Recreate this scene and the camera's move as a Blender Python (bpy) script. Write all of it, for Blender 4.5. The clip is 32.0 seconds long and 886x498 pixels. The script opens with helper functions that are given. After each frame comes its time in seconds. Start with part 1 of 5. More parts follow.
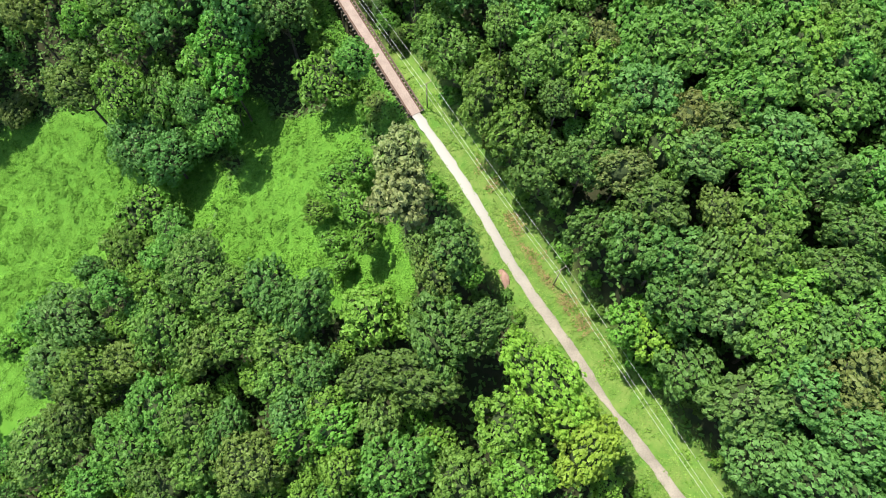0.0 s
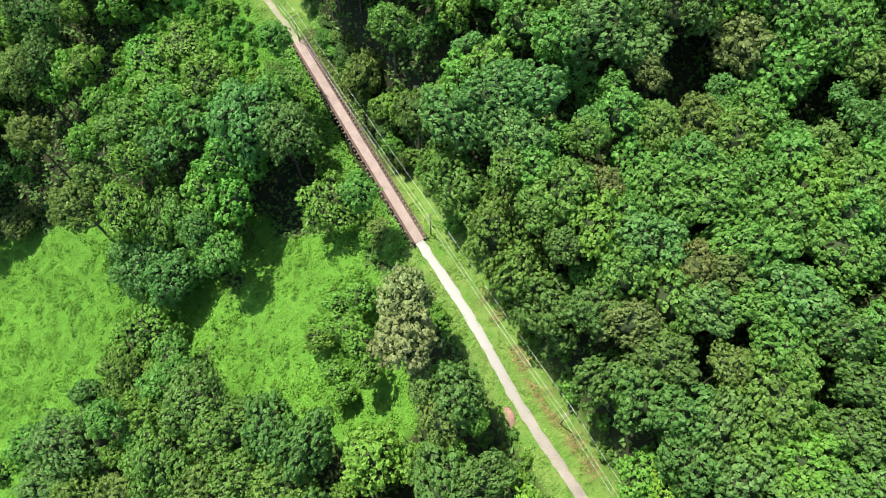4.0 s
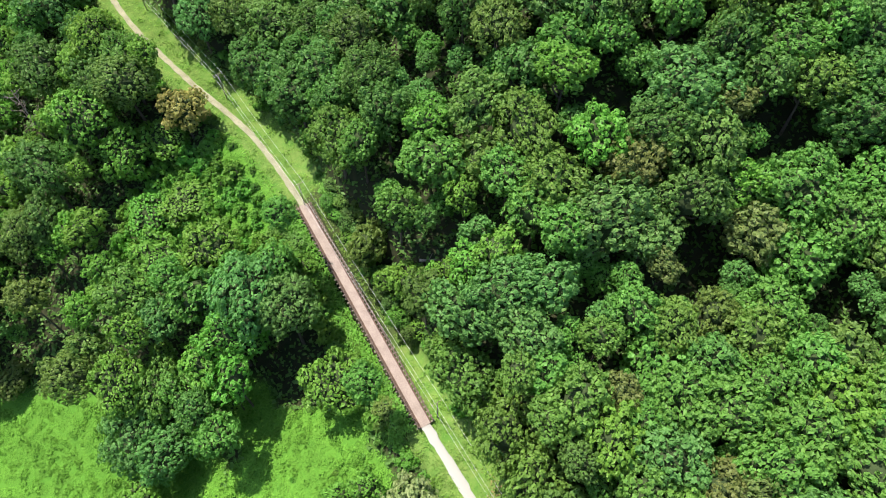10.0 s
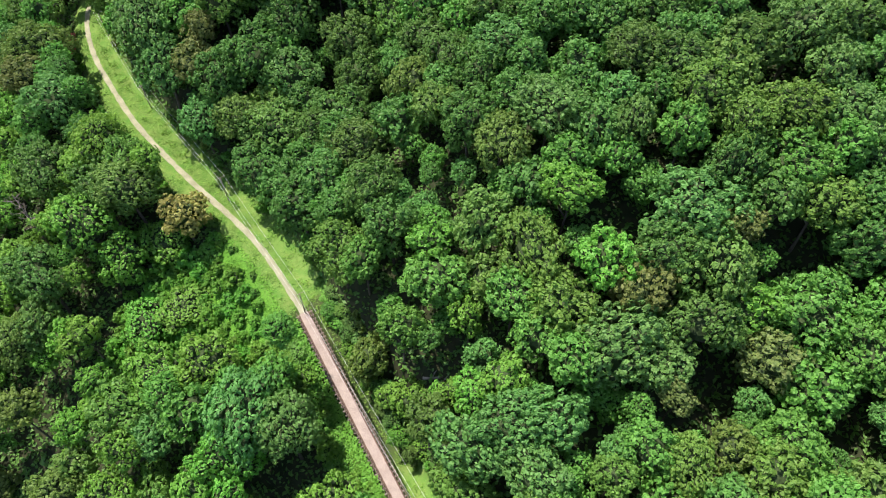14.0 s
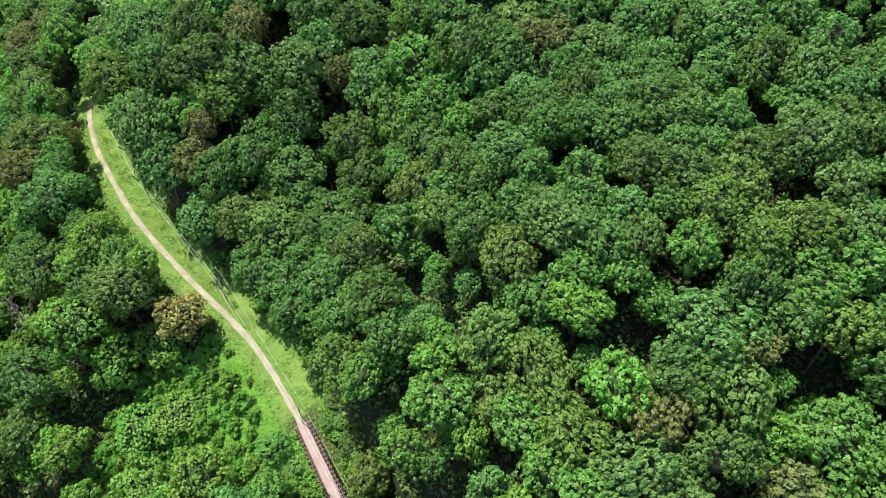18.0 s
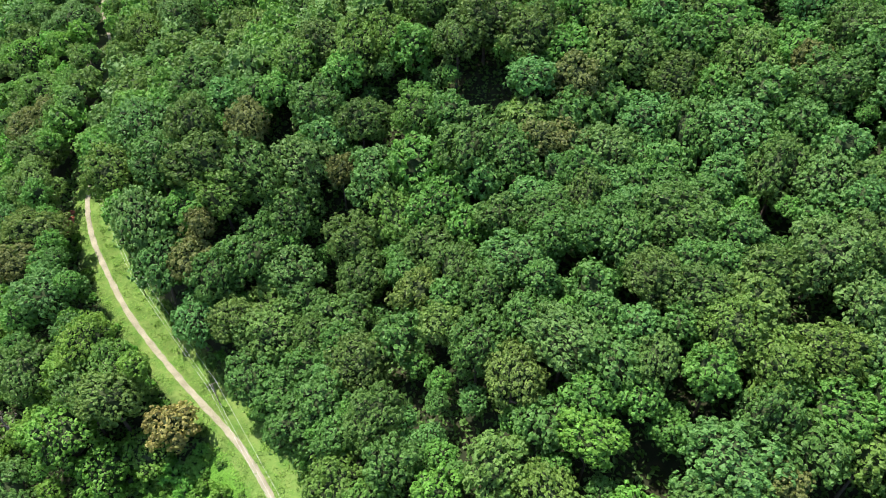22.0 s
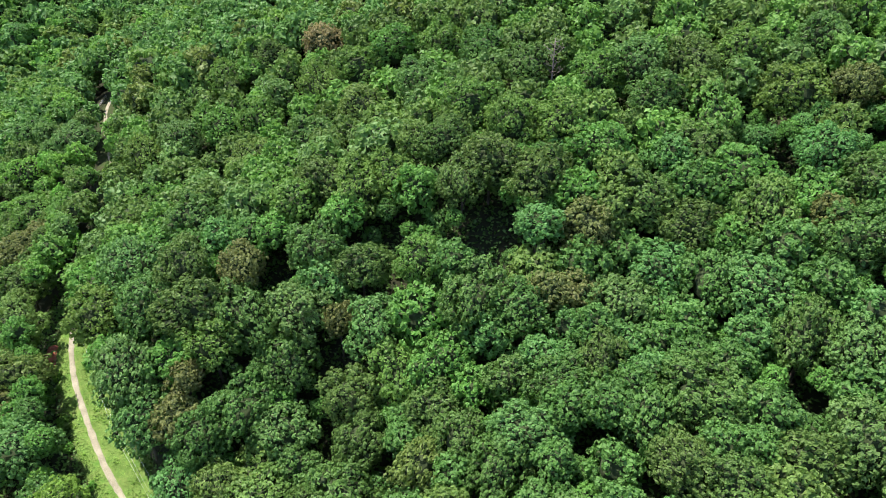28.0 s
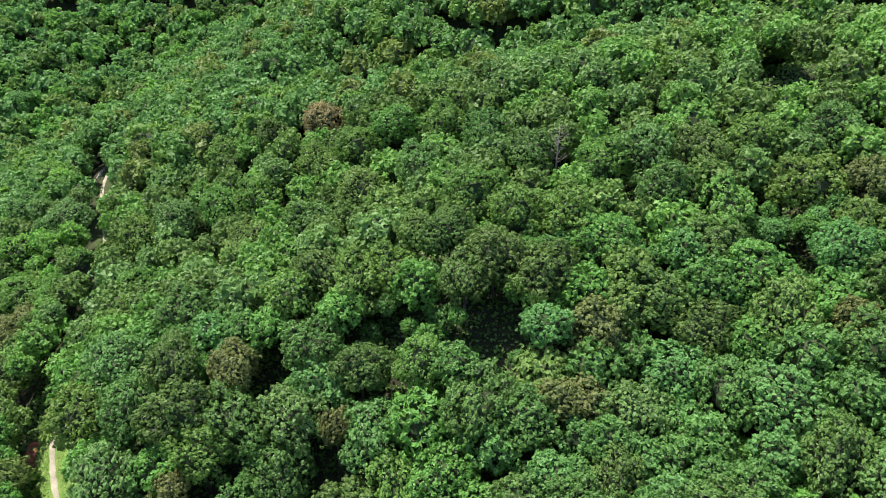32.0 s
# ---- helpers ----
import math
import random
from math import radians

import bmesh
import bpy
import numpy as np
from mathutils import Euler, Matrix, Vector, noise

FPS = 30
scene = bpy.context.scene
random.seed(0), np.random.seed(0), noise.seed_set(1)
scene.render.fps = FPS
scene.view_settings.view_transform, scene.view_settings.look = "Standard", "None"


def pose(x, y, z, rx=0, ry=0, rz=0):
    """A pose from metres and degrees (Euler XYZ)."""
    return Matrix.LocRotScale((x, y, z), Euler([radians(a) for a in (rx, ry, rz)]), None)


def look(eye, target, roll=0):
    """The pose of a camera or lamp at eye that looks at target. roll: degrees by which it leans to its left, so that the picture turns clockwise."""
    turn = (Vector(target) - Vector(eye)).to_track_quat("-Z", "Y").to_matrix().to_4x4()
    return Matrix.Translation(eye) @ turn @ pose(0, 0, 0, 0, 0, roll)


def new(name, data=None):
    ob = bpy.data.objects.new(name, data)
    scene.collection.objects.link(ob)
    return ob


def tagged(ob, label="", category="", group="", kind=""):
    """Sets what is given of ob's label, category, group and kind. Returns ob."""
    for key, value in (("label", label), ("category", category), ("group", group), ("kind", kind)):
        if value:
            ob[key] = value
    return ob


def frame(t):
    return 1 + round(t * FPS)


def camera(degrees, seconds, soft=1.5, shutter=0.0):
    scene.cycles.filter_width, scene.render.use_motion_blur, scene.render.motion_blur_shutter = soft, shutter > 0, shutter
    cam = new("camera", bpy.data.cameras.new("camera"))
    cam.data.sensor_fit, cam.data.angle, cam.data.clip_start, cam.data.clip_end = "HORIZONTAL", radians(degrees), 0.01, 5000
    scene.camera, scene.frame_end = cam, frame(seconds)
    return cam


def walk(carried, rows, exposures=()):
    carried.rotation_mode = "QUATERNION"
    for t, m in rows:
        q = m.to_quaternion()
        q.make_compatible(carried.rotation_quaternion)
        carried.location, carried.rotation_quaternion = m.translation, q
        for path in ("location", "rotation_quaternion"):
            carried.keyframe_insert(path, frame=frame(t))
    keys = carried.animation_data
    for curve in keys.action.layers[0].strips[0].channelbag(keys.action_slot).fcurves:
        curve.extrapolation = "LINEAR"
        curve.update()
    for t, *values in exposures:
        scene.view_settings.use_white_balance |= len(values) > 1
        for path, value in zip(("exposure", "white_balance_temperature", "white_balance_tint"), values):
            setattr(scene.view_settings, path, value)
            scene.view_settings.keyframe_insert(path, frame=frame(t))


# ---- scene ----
cam = camera(66.1, 32.0, soft=1.0)
METRES, EYE, TILT, LEAN, TURN = 100.0, 112.0, -69.3, 0.0, 0.0
ROWS = [
    (0.0, 0.0, 0.0, 0.0, 0.0, -0.0, -0.0),
    (0.5, -0.0012, 0.0004, 0.019, -0.0, 0.66, -0.01),
    (1.0, -0.0023, 0.0008, 0.0378, -0.02, 1.3, -0.02),
    (1.5, -0.0031, 0.0015, 0.0523, -0.03, 1.75, -0.02),
    (2.0, -0.0043, 0.0026, 0.0709, -0.04, 2.39, -0.02),
    (2.5, -0.0048, 0.0039, 0.0846, -0.03, 2.87, -0.04),
    (3.0, -0.0056, 0.0059, 0.1033, -0.03, 3.49, -0.04),
    (3.5, -0.0065, 0.008, 0.1218, -0.03, 4.1, -0.04),
    (5.5, -0.0109, 0.0173, 0.1879, -0.06, 6.21, -0.04),
    (6.0, -0.0118, 0.0203, 0.2065, -0.05, 6.82, -0.01),
    (6.5, -0.0123, 0.0221, 0.2209, -0.03, 7.25, 0.0),
    (7.0, -0.0136, 0.0241, 0.2385, -0.01, 7.89, -0.01),
    (7.5, -0.0143, 0.025, 0.2525, -0.0, 8.33, 0.01),
    (8.0, -0.0155, 0.0258, 0.2707, 0.01, 8.93, 0.02),
    (8.5, -0.0166, 0.0264, 0.2884, 0.03, 9.56, 0.02),
    (9.0, -0.0164, 0.0274, 0.3012, 0.07, 10.06, 0.0),
    (9.5, -0.0177, 0.0273, 0.3189, 0.07, 10.67, 0.02),
    (10.0, -0.0191, 0.0271, 0.332, 0.05, 11.13, 0.02),
    (10.5, -0.0201, 0.0274, 0.3487, 0.05, 11.77, 0.02),
    (11.0, -0.021, 0.0273, 0.3616, 0.05, 12.21, 0.03),
    (11.5, -0.0219, 0.0274, 0.3785, 0.06, 12.83, 0.02),
    (12.0, -0.0221, 0.0273, 0.3955, 0.09, 13.42, 0.02),
    (12.5, -0.0233, 0.0277, 0.4069, 0.06, 13.94, -0.01),
    (13.0, -0.0249, 0.0275, 0.4246, 0.03, 14.5, 0.03),
    (13.5, -0.026, 0.0277, 0.4359, 0.02, 15.01, 0.01),
    (14.0, -0.026, 0.0277, 0.4522, 0.06, 15.64, 0.01),
    (14.5, -0.0281, 0.0274, 0.4698, 0.03, 16.2, 0.04),
    (16.5, -0.0323, 0.0269, 0.5261, -0.03, 18.36, -0.01),
    (17.0, -0.0335, 0.0266, 0.5431, -0.04, 18.93, -0.03),
    (17.5, -0.0346, 0.0268, 0.556, -0.05, 19.36, -0.01),
    (18.0, -0.0362, 0.0267, 0.5721, -0.08, 19.97, -0.03),
    (18.5, -0.0363, 0.0269, 0.5839, -0.06, 20.45, -0.05),
    (19.0, -0.0371, 0.027, 0.601, -0.06, 21.01, -0.06),
    (19.5, -0.0385, 0.0272, 0.6168, -0.08, 21.66, -0.08),
    (20.0, -0.039, 0.0275, 0.6293, -0.09, 22.11, -0.09),
    (20.5, -0.0405, 0.0273, 0.6464, -0.11, 22.7, -0.1),
    (21.0, -0.0411, 0.0277, 0.659, -0.11, 23.18, -0.11),
    (21.5, -0.0423, 0.0282, 0.6757, -0.13, 23.81, -0.13),
    (22.0, -0.043, 0.0286, 0.6933, -0.12, 24.4, -0.14),
    (22.5, -0.0445, 0.029, 0.7061, -0.16, 24.87, -0.15),
    (23.0, -0.045, 0.03, 0.7221, -0.15, 25.54, -0.19),
    (23.5, -0.046, 0.0302, 0.7354, -0.17, 25.98, -0.19),
    (24.0, -0.0473, 0.0308, 0.7526, -0.19, 26.61, -0.21),
    (24.5, -0.0481, 0.0313, 0.7694, -0.19, 27.24, -0.22),
    (25.0, -0.0492, 0.0319, 0.782, -0.22, 27.72, -0.24),
    (25.5, -0.0506, 0.0323, 0.7988, -0.26, 28.35, -0.24),
    (27.5, -0.0549, 0.0342, 0.8566, -0.33, 30.58, -0.24),
    (28.0, -0.056, 0.0344, 0.8732, -0.34, 31.17, -0.25),
    (28.5, -0.0569, 0.0345, 0.8858, -0.34, 31.62, -0.26),
    (29.0, -0.0578, 0.0349, 0.9024, -0.35, 32.23, -0.27),
    (29.5, -0.0586, 0.0351, 0.9193, -0.36, 32.83, -0.27),
    (30.0, -0.0593, 0.035, 0.932, -0.36, 33.28, -0.28),
    (30.5, -0.0603, 0.0353, 0.949, -0.37, 33.88, -0.28),
    (31.0, -0.0608, 0.0358, 0.9617, -0.37, 34.33, -0.29),
    (31.5, -0.0618, 0.036, 0.9788, -0.38, 34.92, -0.28),
    (32.0, -0.0629, 0.0363, 0.996, -0.39, 35.52, -0.27),
]
walk(cam, [(t, pose(0, 0, EYE, TILT, LEAN, TURN) @ pose(METRES * x, METRES * y, METRES * z, 90 + pitch, roll, yaw)) for t, x, y, z, yaw, pitch, roll in ROWS], [(0.0, 1.05, 6430, 13), (14.0, 1.05, 6350, 16), (32.0, 1.17, 6130, 28)])

# ---- world, sun ----
SUN_FROM = Vector((-0.34, 0.28, 0.90)).normalized()
world = bpy.data.worlds.new("sky")
scene.world = world
world.use_nodes = True
wn = world.node_tree.nodes
sky = wn.new("ShaderNodeTexSky")
sky.sky_type, sky.sun_disc = "NISHITA", False
sky.sun_elevation = math.asin(SUN_FROM.z)
sky.sun_rotation = math.atan2(SUN_FROM.x, SUN_FROM.y)
wn["Background"].inputs["Strength"].default_value = 0.145
world.node_tree.links.new(sky.outputs["Color"], wn["Background"].inputs["Color"])
sun = new("sun", bpy.data.lights.new("sun", "SUN"))
sun.data.energy, sun.data.angle, sun.data.color = 4.25, radians(0.53), (1.0, 0.95, 0.86)
sun.matrix_world = look(SUN_FROM * 300, (0, 0, 0))

# -- plan begins --
TRAIL = np.array([(62.4, -39.7), (48.4, -17.8), (35.6, 2.5), (25.7, 17.1), (20.3, 26.1), (12.9, 37.9), (6.4, 50.4), (0.5, 60.8), (-4.6, 68.9), (-9.5, 77.7),
                  (-16.3, 91), (-27, 109.5), (-32.5, 118.4), (-41.2, 131.5), (-49.7, 141.7), (-63.6, 155.1), (-76, 167.8), (-85.1, 178.1), (-96.3, 193.7), (-104.4, 206.5),
                  (-111.4, 223.4), (-115, 248), (-122, 278), (-134, 310), (-150, 345), (-157, 371), (-153, 397), (-138, 440), (-120, 500), (-115, 560)])


def smooth(a, b, v):
    u = np.clip((v - a) / (b - a), 0, 1)
    return u * u * (3 - 2 * u)


def spline(points, step=1.0):
    p = np.vstack([2 * points[0] - points[1], points, 2 * points[-1] - points[-2]])
    out = []
    for i in range(1, len(p) - 2):
        n = max(2, int(np.hypot(*(p[i + 1] - p[i])) / step))
        u = np.linspace(0, 1, n, endpoint=False)[:, None]
        out.append(0.5 * (2 * p[i] + (p[i + 1] - p[i - 1]) * u + (2 * p[i - 1] - 5 * p[i] + 4 * p[i + 1] - p[i + 2]) * u**2 + (3 * p[i] - p[i - 1] - 3 * p[i + 1] + p[i + 2]) * u**3))
    return np.vstack(out)


LINE = spline(TRAIL)
WAY = np.gradient(LINE, axis=0)
WAY /= np.hypot(WAY[:, 0], WAY[:, 1])[:, None]
RUN = np.r_[0, np.cumsum(np.hypot(*np.diff(LINE, axis=0).T))]


def trail(x, y):
    """How far along the trail a place lies, and how far to its right."""
    x, y = np.atleast_1d(np.asarray(x, float)), np.atleast_1d(np.asarray(y, float))
    s, d = np.empty(len(x)), np.empty(len(x))
    for a in range(0, len(x), 4000):
        b = slice(a, a + 4000)
        dx, dy = x[b, None] - LINE[:, 0], y[b, None] - LINE[:, 1]
        q = dx * dx + dy * dy
        k = q.argmin(1)
        side = np.sign(WAY[k, 1] * dx[np.arange(len(k)), k] - WAY[k, 0] * dy[np.arange(len(k)), k])
        s[b], d[b] = RUN[k], np.sqrt(q[np.arange(len(k)), k]) * np.where(side == 0, 1, side)
    return s, d


def bump(x, y, cx, cy, wide):
    return np.exp(-((x - cx) ** 2 + (y - cy) ** 2) / (2 * wide * wide))


BRIDGE_A, BRIDGE_B = trail([-5.0], [70.0])[0][0], trail([-32.5], [118.2])[0][0]


def roof(x, y):
    """The height of the forest's roof on the hill east of the trail."""
    u, yy = x / 100, np.minimum(y, 430.0)
    v = (yy - 150) / 100
    h = 41.4 + 20.83 * u + 15.07 * v - 2.01 * u * u + 8.47 * u * v + 1.22 * v * v
    h = h + 12 * bump(x, y, -66, 214, 24) - 14 * bump(x, y, -34, 163, 20) - 11 * bump(x, y, 54, 94, 20) + 10 * bump(x, y, -3, 232, 24)
    h = h - 8 * bump(x, y, -80, 272, 20) + 7 * bump(x, y, 38, 130, 22) - 8 * bump(x, y, 40, 190, 14)
    h = h - 22 * np.exp(-(((y - 355 + 0.25 * x) / 26) ** 2)) * smooth(-90, -30, x)
    return np.minimum(h, 100 + 0.1 * h)


def ground(x, y):
    """The height of the ground."""
    x, y = np.atleast_1d(np.asarray(x, float)), np.atleast_1d(np.asarray(y, float))
    s, d = trail(x, y)
    hill = roof(x, y) - 18.5
    east = np.where(d > 0, 0.06 * np.minimum(d, 7) + smooth(5.5, 12.5, d) * (hill - 0.4), 0)
    w = np.maximum(-d - 2.4, 0)
    west = -0.5 * (np.minimum(w, 80) + 12 * (1 - np.exp(-np.maximum(w - 80, 0) / 12)))
    west = west * (1 + 0.6 * np.exp(-(((s - 340) / 45) ** 2))) + 0.28 * np.maximum(w - 130, 0)
    g = np.where(d > 0, east, west)
    dip = np.exp(-(((s - (BRIDGE_A + BRIDGE_B) / 2) / 17.0) ** 2)) * np.exp(-((np.minimum(d, 0) / 60) ** 2) - ((np.maximum(d, 0) / 26) ** 2))
    g = g - 8.5 * dip
    rough = np.sin(x * 0.31 + 1.3 * np.sin(y * 0.17)) * np.sin(y * 0.27 + 1.1 * np.sin(x * 0.21)) + 0.5 * np.sin(x * 0.83 + y * 0.4) * np.sin(y * 0.77 - x * 0.3)
    g = g + 0.45 * rough * smooth(3, 9, np.abs(d))
    return np.where(y > 520, g + 0.0006 * (y - 520) ** 2 * smooth(520, 640, y) * (y < 1200) + (y >= 1200) * 270, g)


def hummock(x, y):
    """The lumps in the vine cover."""
    a = np.sin(x * 0.71 + 0.32 * y + 1.7 * np.sin(y * 0.37)) * np.sin(y * 0.83 - 0.41 * x + 1.9 * np.sin(x * 0.29))
    b = np.sin(x * 1.9 - 0.8 * y + 2.3 * np.sin(y * 0.9 + x * 0.2)) * np.sin(y * 1.6 + 0.9 * x)
    return 0.42 + 0.36 * a + 0.04 * b


def meadow(x, y):
    """1 where creeping vines cover open ground, 0 in the woods."""
    m = np.zeros(len(x))
    for cx, cy, wide in ((-35, 60, 9), (-28, 66, 6), (-19, 60, 6), (-22, 70, 5), (-13, 47, 4), (-26, 45, 8), (-40, 54, 7), (-16, 41, 6), (-11, 40, 5), (-55, 64, 7), (-44, 79, 5), (-46, 80, 4.5), (-29, 71, 5), (-37, 72, 5),
                         (-72, 70, 9), (-90, 74, 13), (-106, 72, 14), (-90, 56, 13), (-105, 48, 12), (-76, 60, 7), (-92, 20, 8), (-104, 35, 8),
                         (-52, 124, 10.5), (-62, 126, 7.5), (-42, 119, 5), (-53, 135, 4), (-46, 112, 6), (-68, 120, 5)):
        m = np.maximum(m, bump(x, y, cx, cy, wide))
    return smooth(0.32, 0.52, m) * smooth(2.6, 4.2, np.abs(trail(x, y)[1]))


# -- plan ends --


# ---- materials ----
def material(name, rough=0.7, spec=0.3):
    m = bpy.data.materials.new(name)
    m.use_nodes = True
    b = m.node_tree.nodes["Principled BSDF"]
    b.inputs["Roughness"].default_value = rough
    b.inputs["Specular IOR Level"].default_value = spec
    return m, m.node_tree.nodes, m.node_tree.links, b


def leaf_material(name, colour, other, spread=0.36, glow=0.44, rough=0.54, spec=0.30):
    """Leaves: two tones, varied leaf by leaf and tree by tree, partly translucent."""
    m, n, l, b = material(name, rough, spec)
    geo, info = n.new("ShaderNodeNewGeometry"), n.new("ShaderNodeObjectInfo")
    mix = n.new("ShaderNodeMix")
    mix.data_type = "RGBA"
    mix.inputs["A"].default_value, mix.inputs["B"].default_value = (*colour, 1), (*other, 1)
    even = n.new("ShaderNodeMapRange")
    even.inputs["To Min"].default_value, even.inputs["To Max"].default_value = 0.2, 0.8
    l.new(geo.outputs["Random Per Island"], even.inputs["Value"])
    l.new(even.outputs["Result"], mix.inputs["Factor"])
    hsv = n.new("ShaderNodeHueSaturation")
    l.new(mix.outputs["Result"], hsv.inputs["Color"])
    hue, val = n.new("ShaderNodeMapRange"), n.new("ShaderNodeMapRange")
    l.new(info.outputs["Random"], hue.inputs["Value"])
    hue.inputs["To Min"].default_value, hue.inputs["To Max"].default_value = 0.482, 0.516
    tone = n.new("ShaderNodeTexNoise")
    tone.inputs["Scale"].default_value = 0.8
    tone.inputs["Detail"].default_value = 3
    pos = n.new("ShaderNodeTexCoord")
    l.new(pos.outputs["Object"], tone.inputs["Vector"])
    l.new(tone.outputs["Fac"], val.inputs["Value"])
    val.inputs["From Min"].default_value, val.inputs["From Max"].default_value = 0.3, 0.7
    val.inputs["To Min"].default_value, val.inputs["To Max"].default_value = 1 - spread / 2, 1 + spread / 2
    l.new(hue.outputs["Result"], hsv.inputs["Hue"])
    broad = n.new("ShaderNodeTexNoise")
    broad.inputs["Scale"].default_value, broad.inputs["Detail"].default_value = 0.09, 1
    l.new(pos.outputs["Object"], broad.inputs["Vector"])
    own, wide, a1, a2 = n.new("ShaderNodeMapRange"), n.new("ShaderNodeMapRange"), n.new("ShaderNodeMath"), n.new("ShaderNodeMath")
    l.new(info.outputs["Random"], own.inputs["Value"])
    own.inputs["To Min"].default_value, own.inputs["To Max"].default_value = 0.90, 1.10
    l.new(broad.outputs["Fac"], wide.inputs["Value"])
    wide.inputs["From Min"].default_value, wide.inputs["From Max"].default_value = 0.3, 0.7
    wide.inputs["To Min"].default_value, wide.inputs["To Max"].default_value = 0.86, 1.14
    a1.operation = a2.operation = "MULTIPLY"
    l.new(own.outputs["Result"], a1.inputs[0])
    l.new(wide.outputs["Result"], a1.inputs[1])
    l.new(a1.outputs[0], a2.inputs[0])
    l.new(val.outputs["Result"], a2.inputs[1])
    l.new(a2.outputs[0], hsv.inputs["Value"])
    l.new(hsv.outputs["Color"], b.inputs["Base Color"])
    tr, ms = n.new("ShaderNodeBsdfTranslucent"), n.new("ShaderNodeMixShader")
    l.new(hsv.outputs["Color"], tr.inputs["Color"])
    ms.inputs["Fac"].default_value = glow
    l.new(b.outputs["BSDF"], ms.inputs[1])
    l.new(tr.outputs["BSDF"], ms.inputs[2])
    l.new(ms.outputs["Shader"], n["Material Output"].inputs["Surface"])
    return m


def grain_material(name, low, high, scale, fine, rough=0.9, bump_by=0.3, coords="Object"):
    """Two tones mixed by coarse and fine noise, with relief."""
    m, n, l, b = material(name, rough, 0.2)
    pos = n.new("ShaderNodeTexCoord")
    a, f = n.new("ShaderNodeTexNoise"), n.new("ShaderNodeTexNoise")
    for node, s in ((a, scale), (f, fine)):
        node.inputs["Scale"].default_value, node.inputs["Detail"].default_value = s, 5
        l.new(pos.outputs[coords], node.inputs["Vector"])
    add = n.new("ShaderNodeMath")
    add.operation = "ADD"
    l.new(a.outputs["Fac"], add.inputs[0])
    l.new(f.outputs["Fac"], add.inputs[1])
    ramp = n.new("ShaderNodeMapRange")
    ramp.inputs["From Min"].default_value, ramp.inputs["From Max"].default_value = 0.75, 1.25
    l.new(add.outputs[0], ramp.inputs["Value"])
    mix = n.new("ShaderNodeMix")
    mix.data_type = "RGBA"
    mix.inputs["A"].default_value, mix.inputs["B"].default_value = (*low, 1), (*high, 1)
    l.new(ramp.outputs["Result"], mix.inputs["Factor"])
    l.new(mix.outputs["Result"], b.inputs["Base Color"])
    bp = n.new("ShaderNodeBump")
    bp.inputs["Strength"].default_value = bump_by
    l.new(f.outputs["Fac"], bp.inputs["Height"])
    l.new(bp.outputs["Normal"], b.inputs["Normal"])
    return m


LEAF = {
    "oak": leaf_material("oak_leaves", (0.093, 0.206, 0.036), (0.156, 0.291, 0.059)),
    "maple": leaf_material("maple_leaves", (0.117, 0.265, 0.040), (0.198, 0.377, 0.065)),
    "ash": leaf_material("ash_leaves", (0.110, 0.262, 0.055), (0.182, 0.366, 0.086)),
    "lime": leaf_material("lime_leaves", (0.143, 0.340, 0.039), (0.218, 0.428, 0.060)),
    "yellow": leaf_material("yellow_leaves", (0.211, 0.410, 0.040), (0.301, 0.498, 0.060)),
    "olive": leaf_material("olive_leaves", (0.137, 0.252, 0.046), (0.210, 0.323, 0.065)),
    "cream": leaf_material("cream_leaves", (0.200, 0.310, 0.082), (0.410, 0.470, 0.190)),
    "brown": leaf_material("brown_leaves", (0.151, 0.228, 0.052), (0.239, 0.272, 0.076)),
    "orange": leaf_material("orange_leaves", (0.258, 0.320, 0.071), (0.494, 0.420, 0.125)),
    "rust": leaf_material("rust_leaves", (0.249, 0.233, 0.080), (0.371, 0.296, 0.129)),
    "vine": leaf_material("vine_leaves", (0.142, 0.347, 0.040), (0.217, 0.452, 0.065), 0.30),
}
MEADOW_LEAF = leaf_material("meadow_leaves", (0.100, 0.248, 0.024), (0.128, 0.290, 0.034), 0.30, 0.08, 0.75, 0.12)
GRASS = leaf_material("grass_blades", (0.110, 0.225, 0.030), (0.200, 0.275, 0.060), 0.6, 0.08, 0.75, 0.12)
# dark green core: shade among inner leaves and twigs put into the colour
CORE_SHADE = grain_material("crown_core_shade", (0.028, 0.046, 0.014), (0.048, 0.070, 0.024), 0.9, 4.0)
DRY = leaf_material("dry_stalks", (0.200, 0.165, 0.060), (0.380, 0.280, 0.130), 0.5, 0.1, 0.8, 0.1)
BARK = grain_material("bark", (0.07, 0.055, 0.04), (0.16, 0.13, 0.10), 1.5, 9)
GRAVEL = grain_material("gravel", (0.205, 0.182, 0.140), (0.315, 0.285, 0.222), 0.35, 6.0)
WORN = grain_material("worn_gravel", (0.195, 0.188, 0.110), (0.340, 0.322, 0.212), 0.30, 5.0)


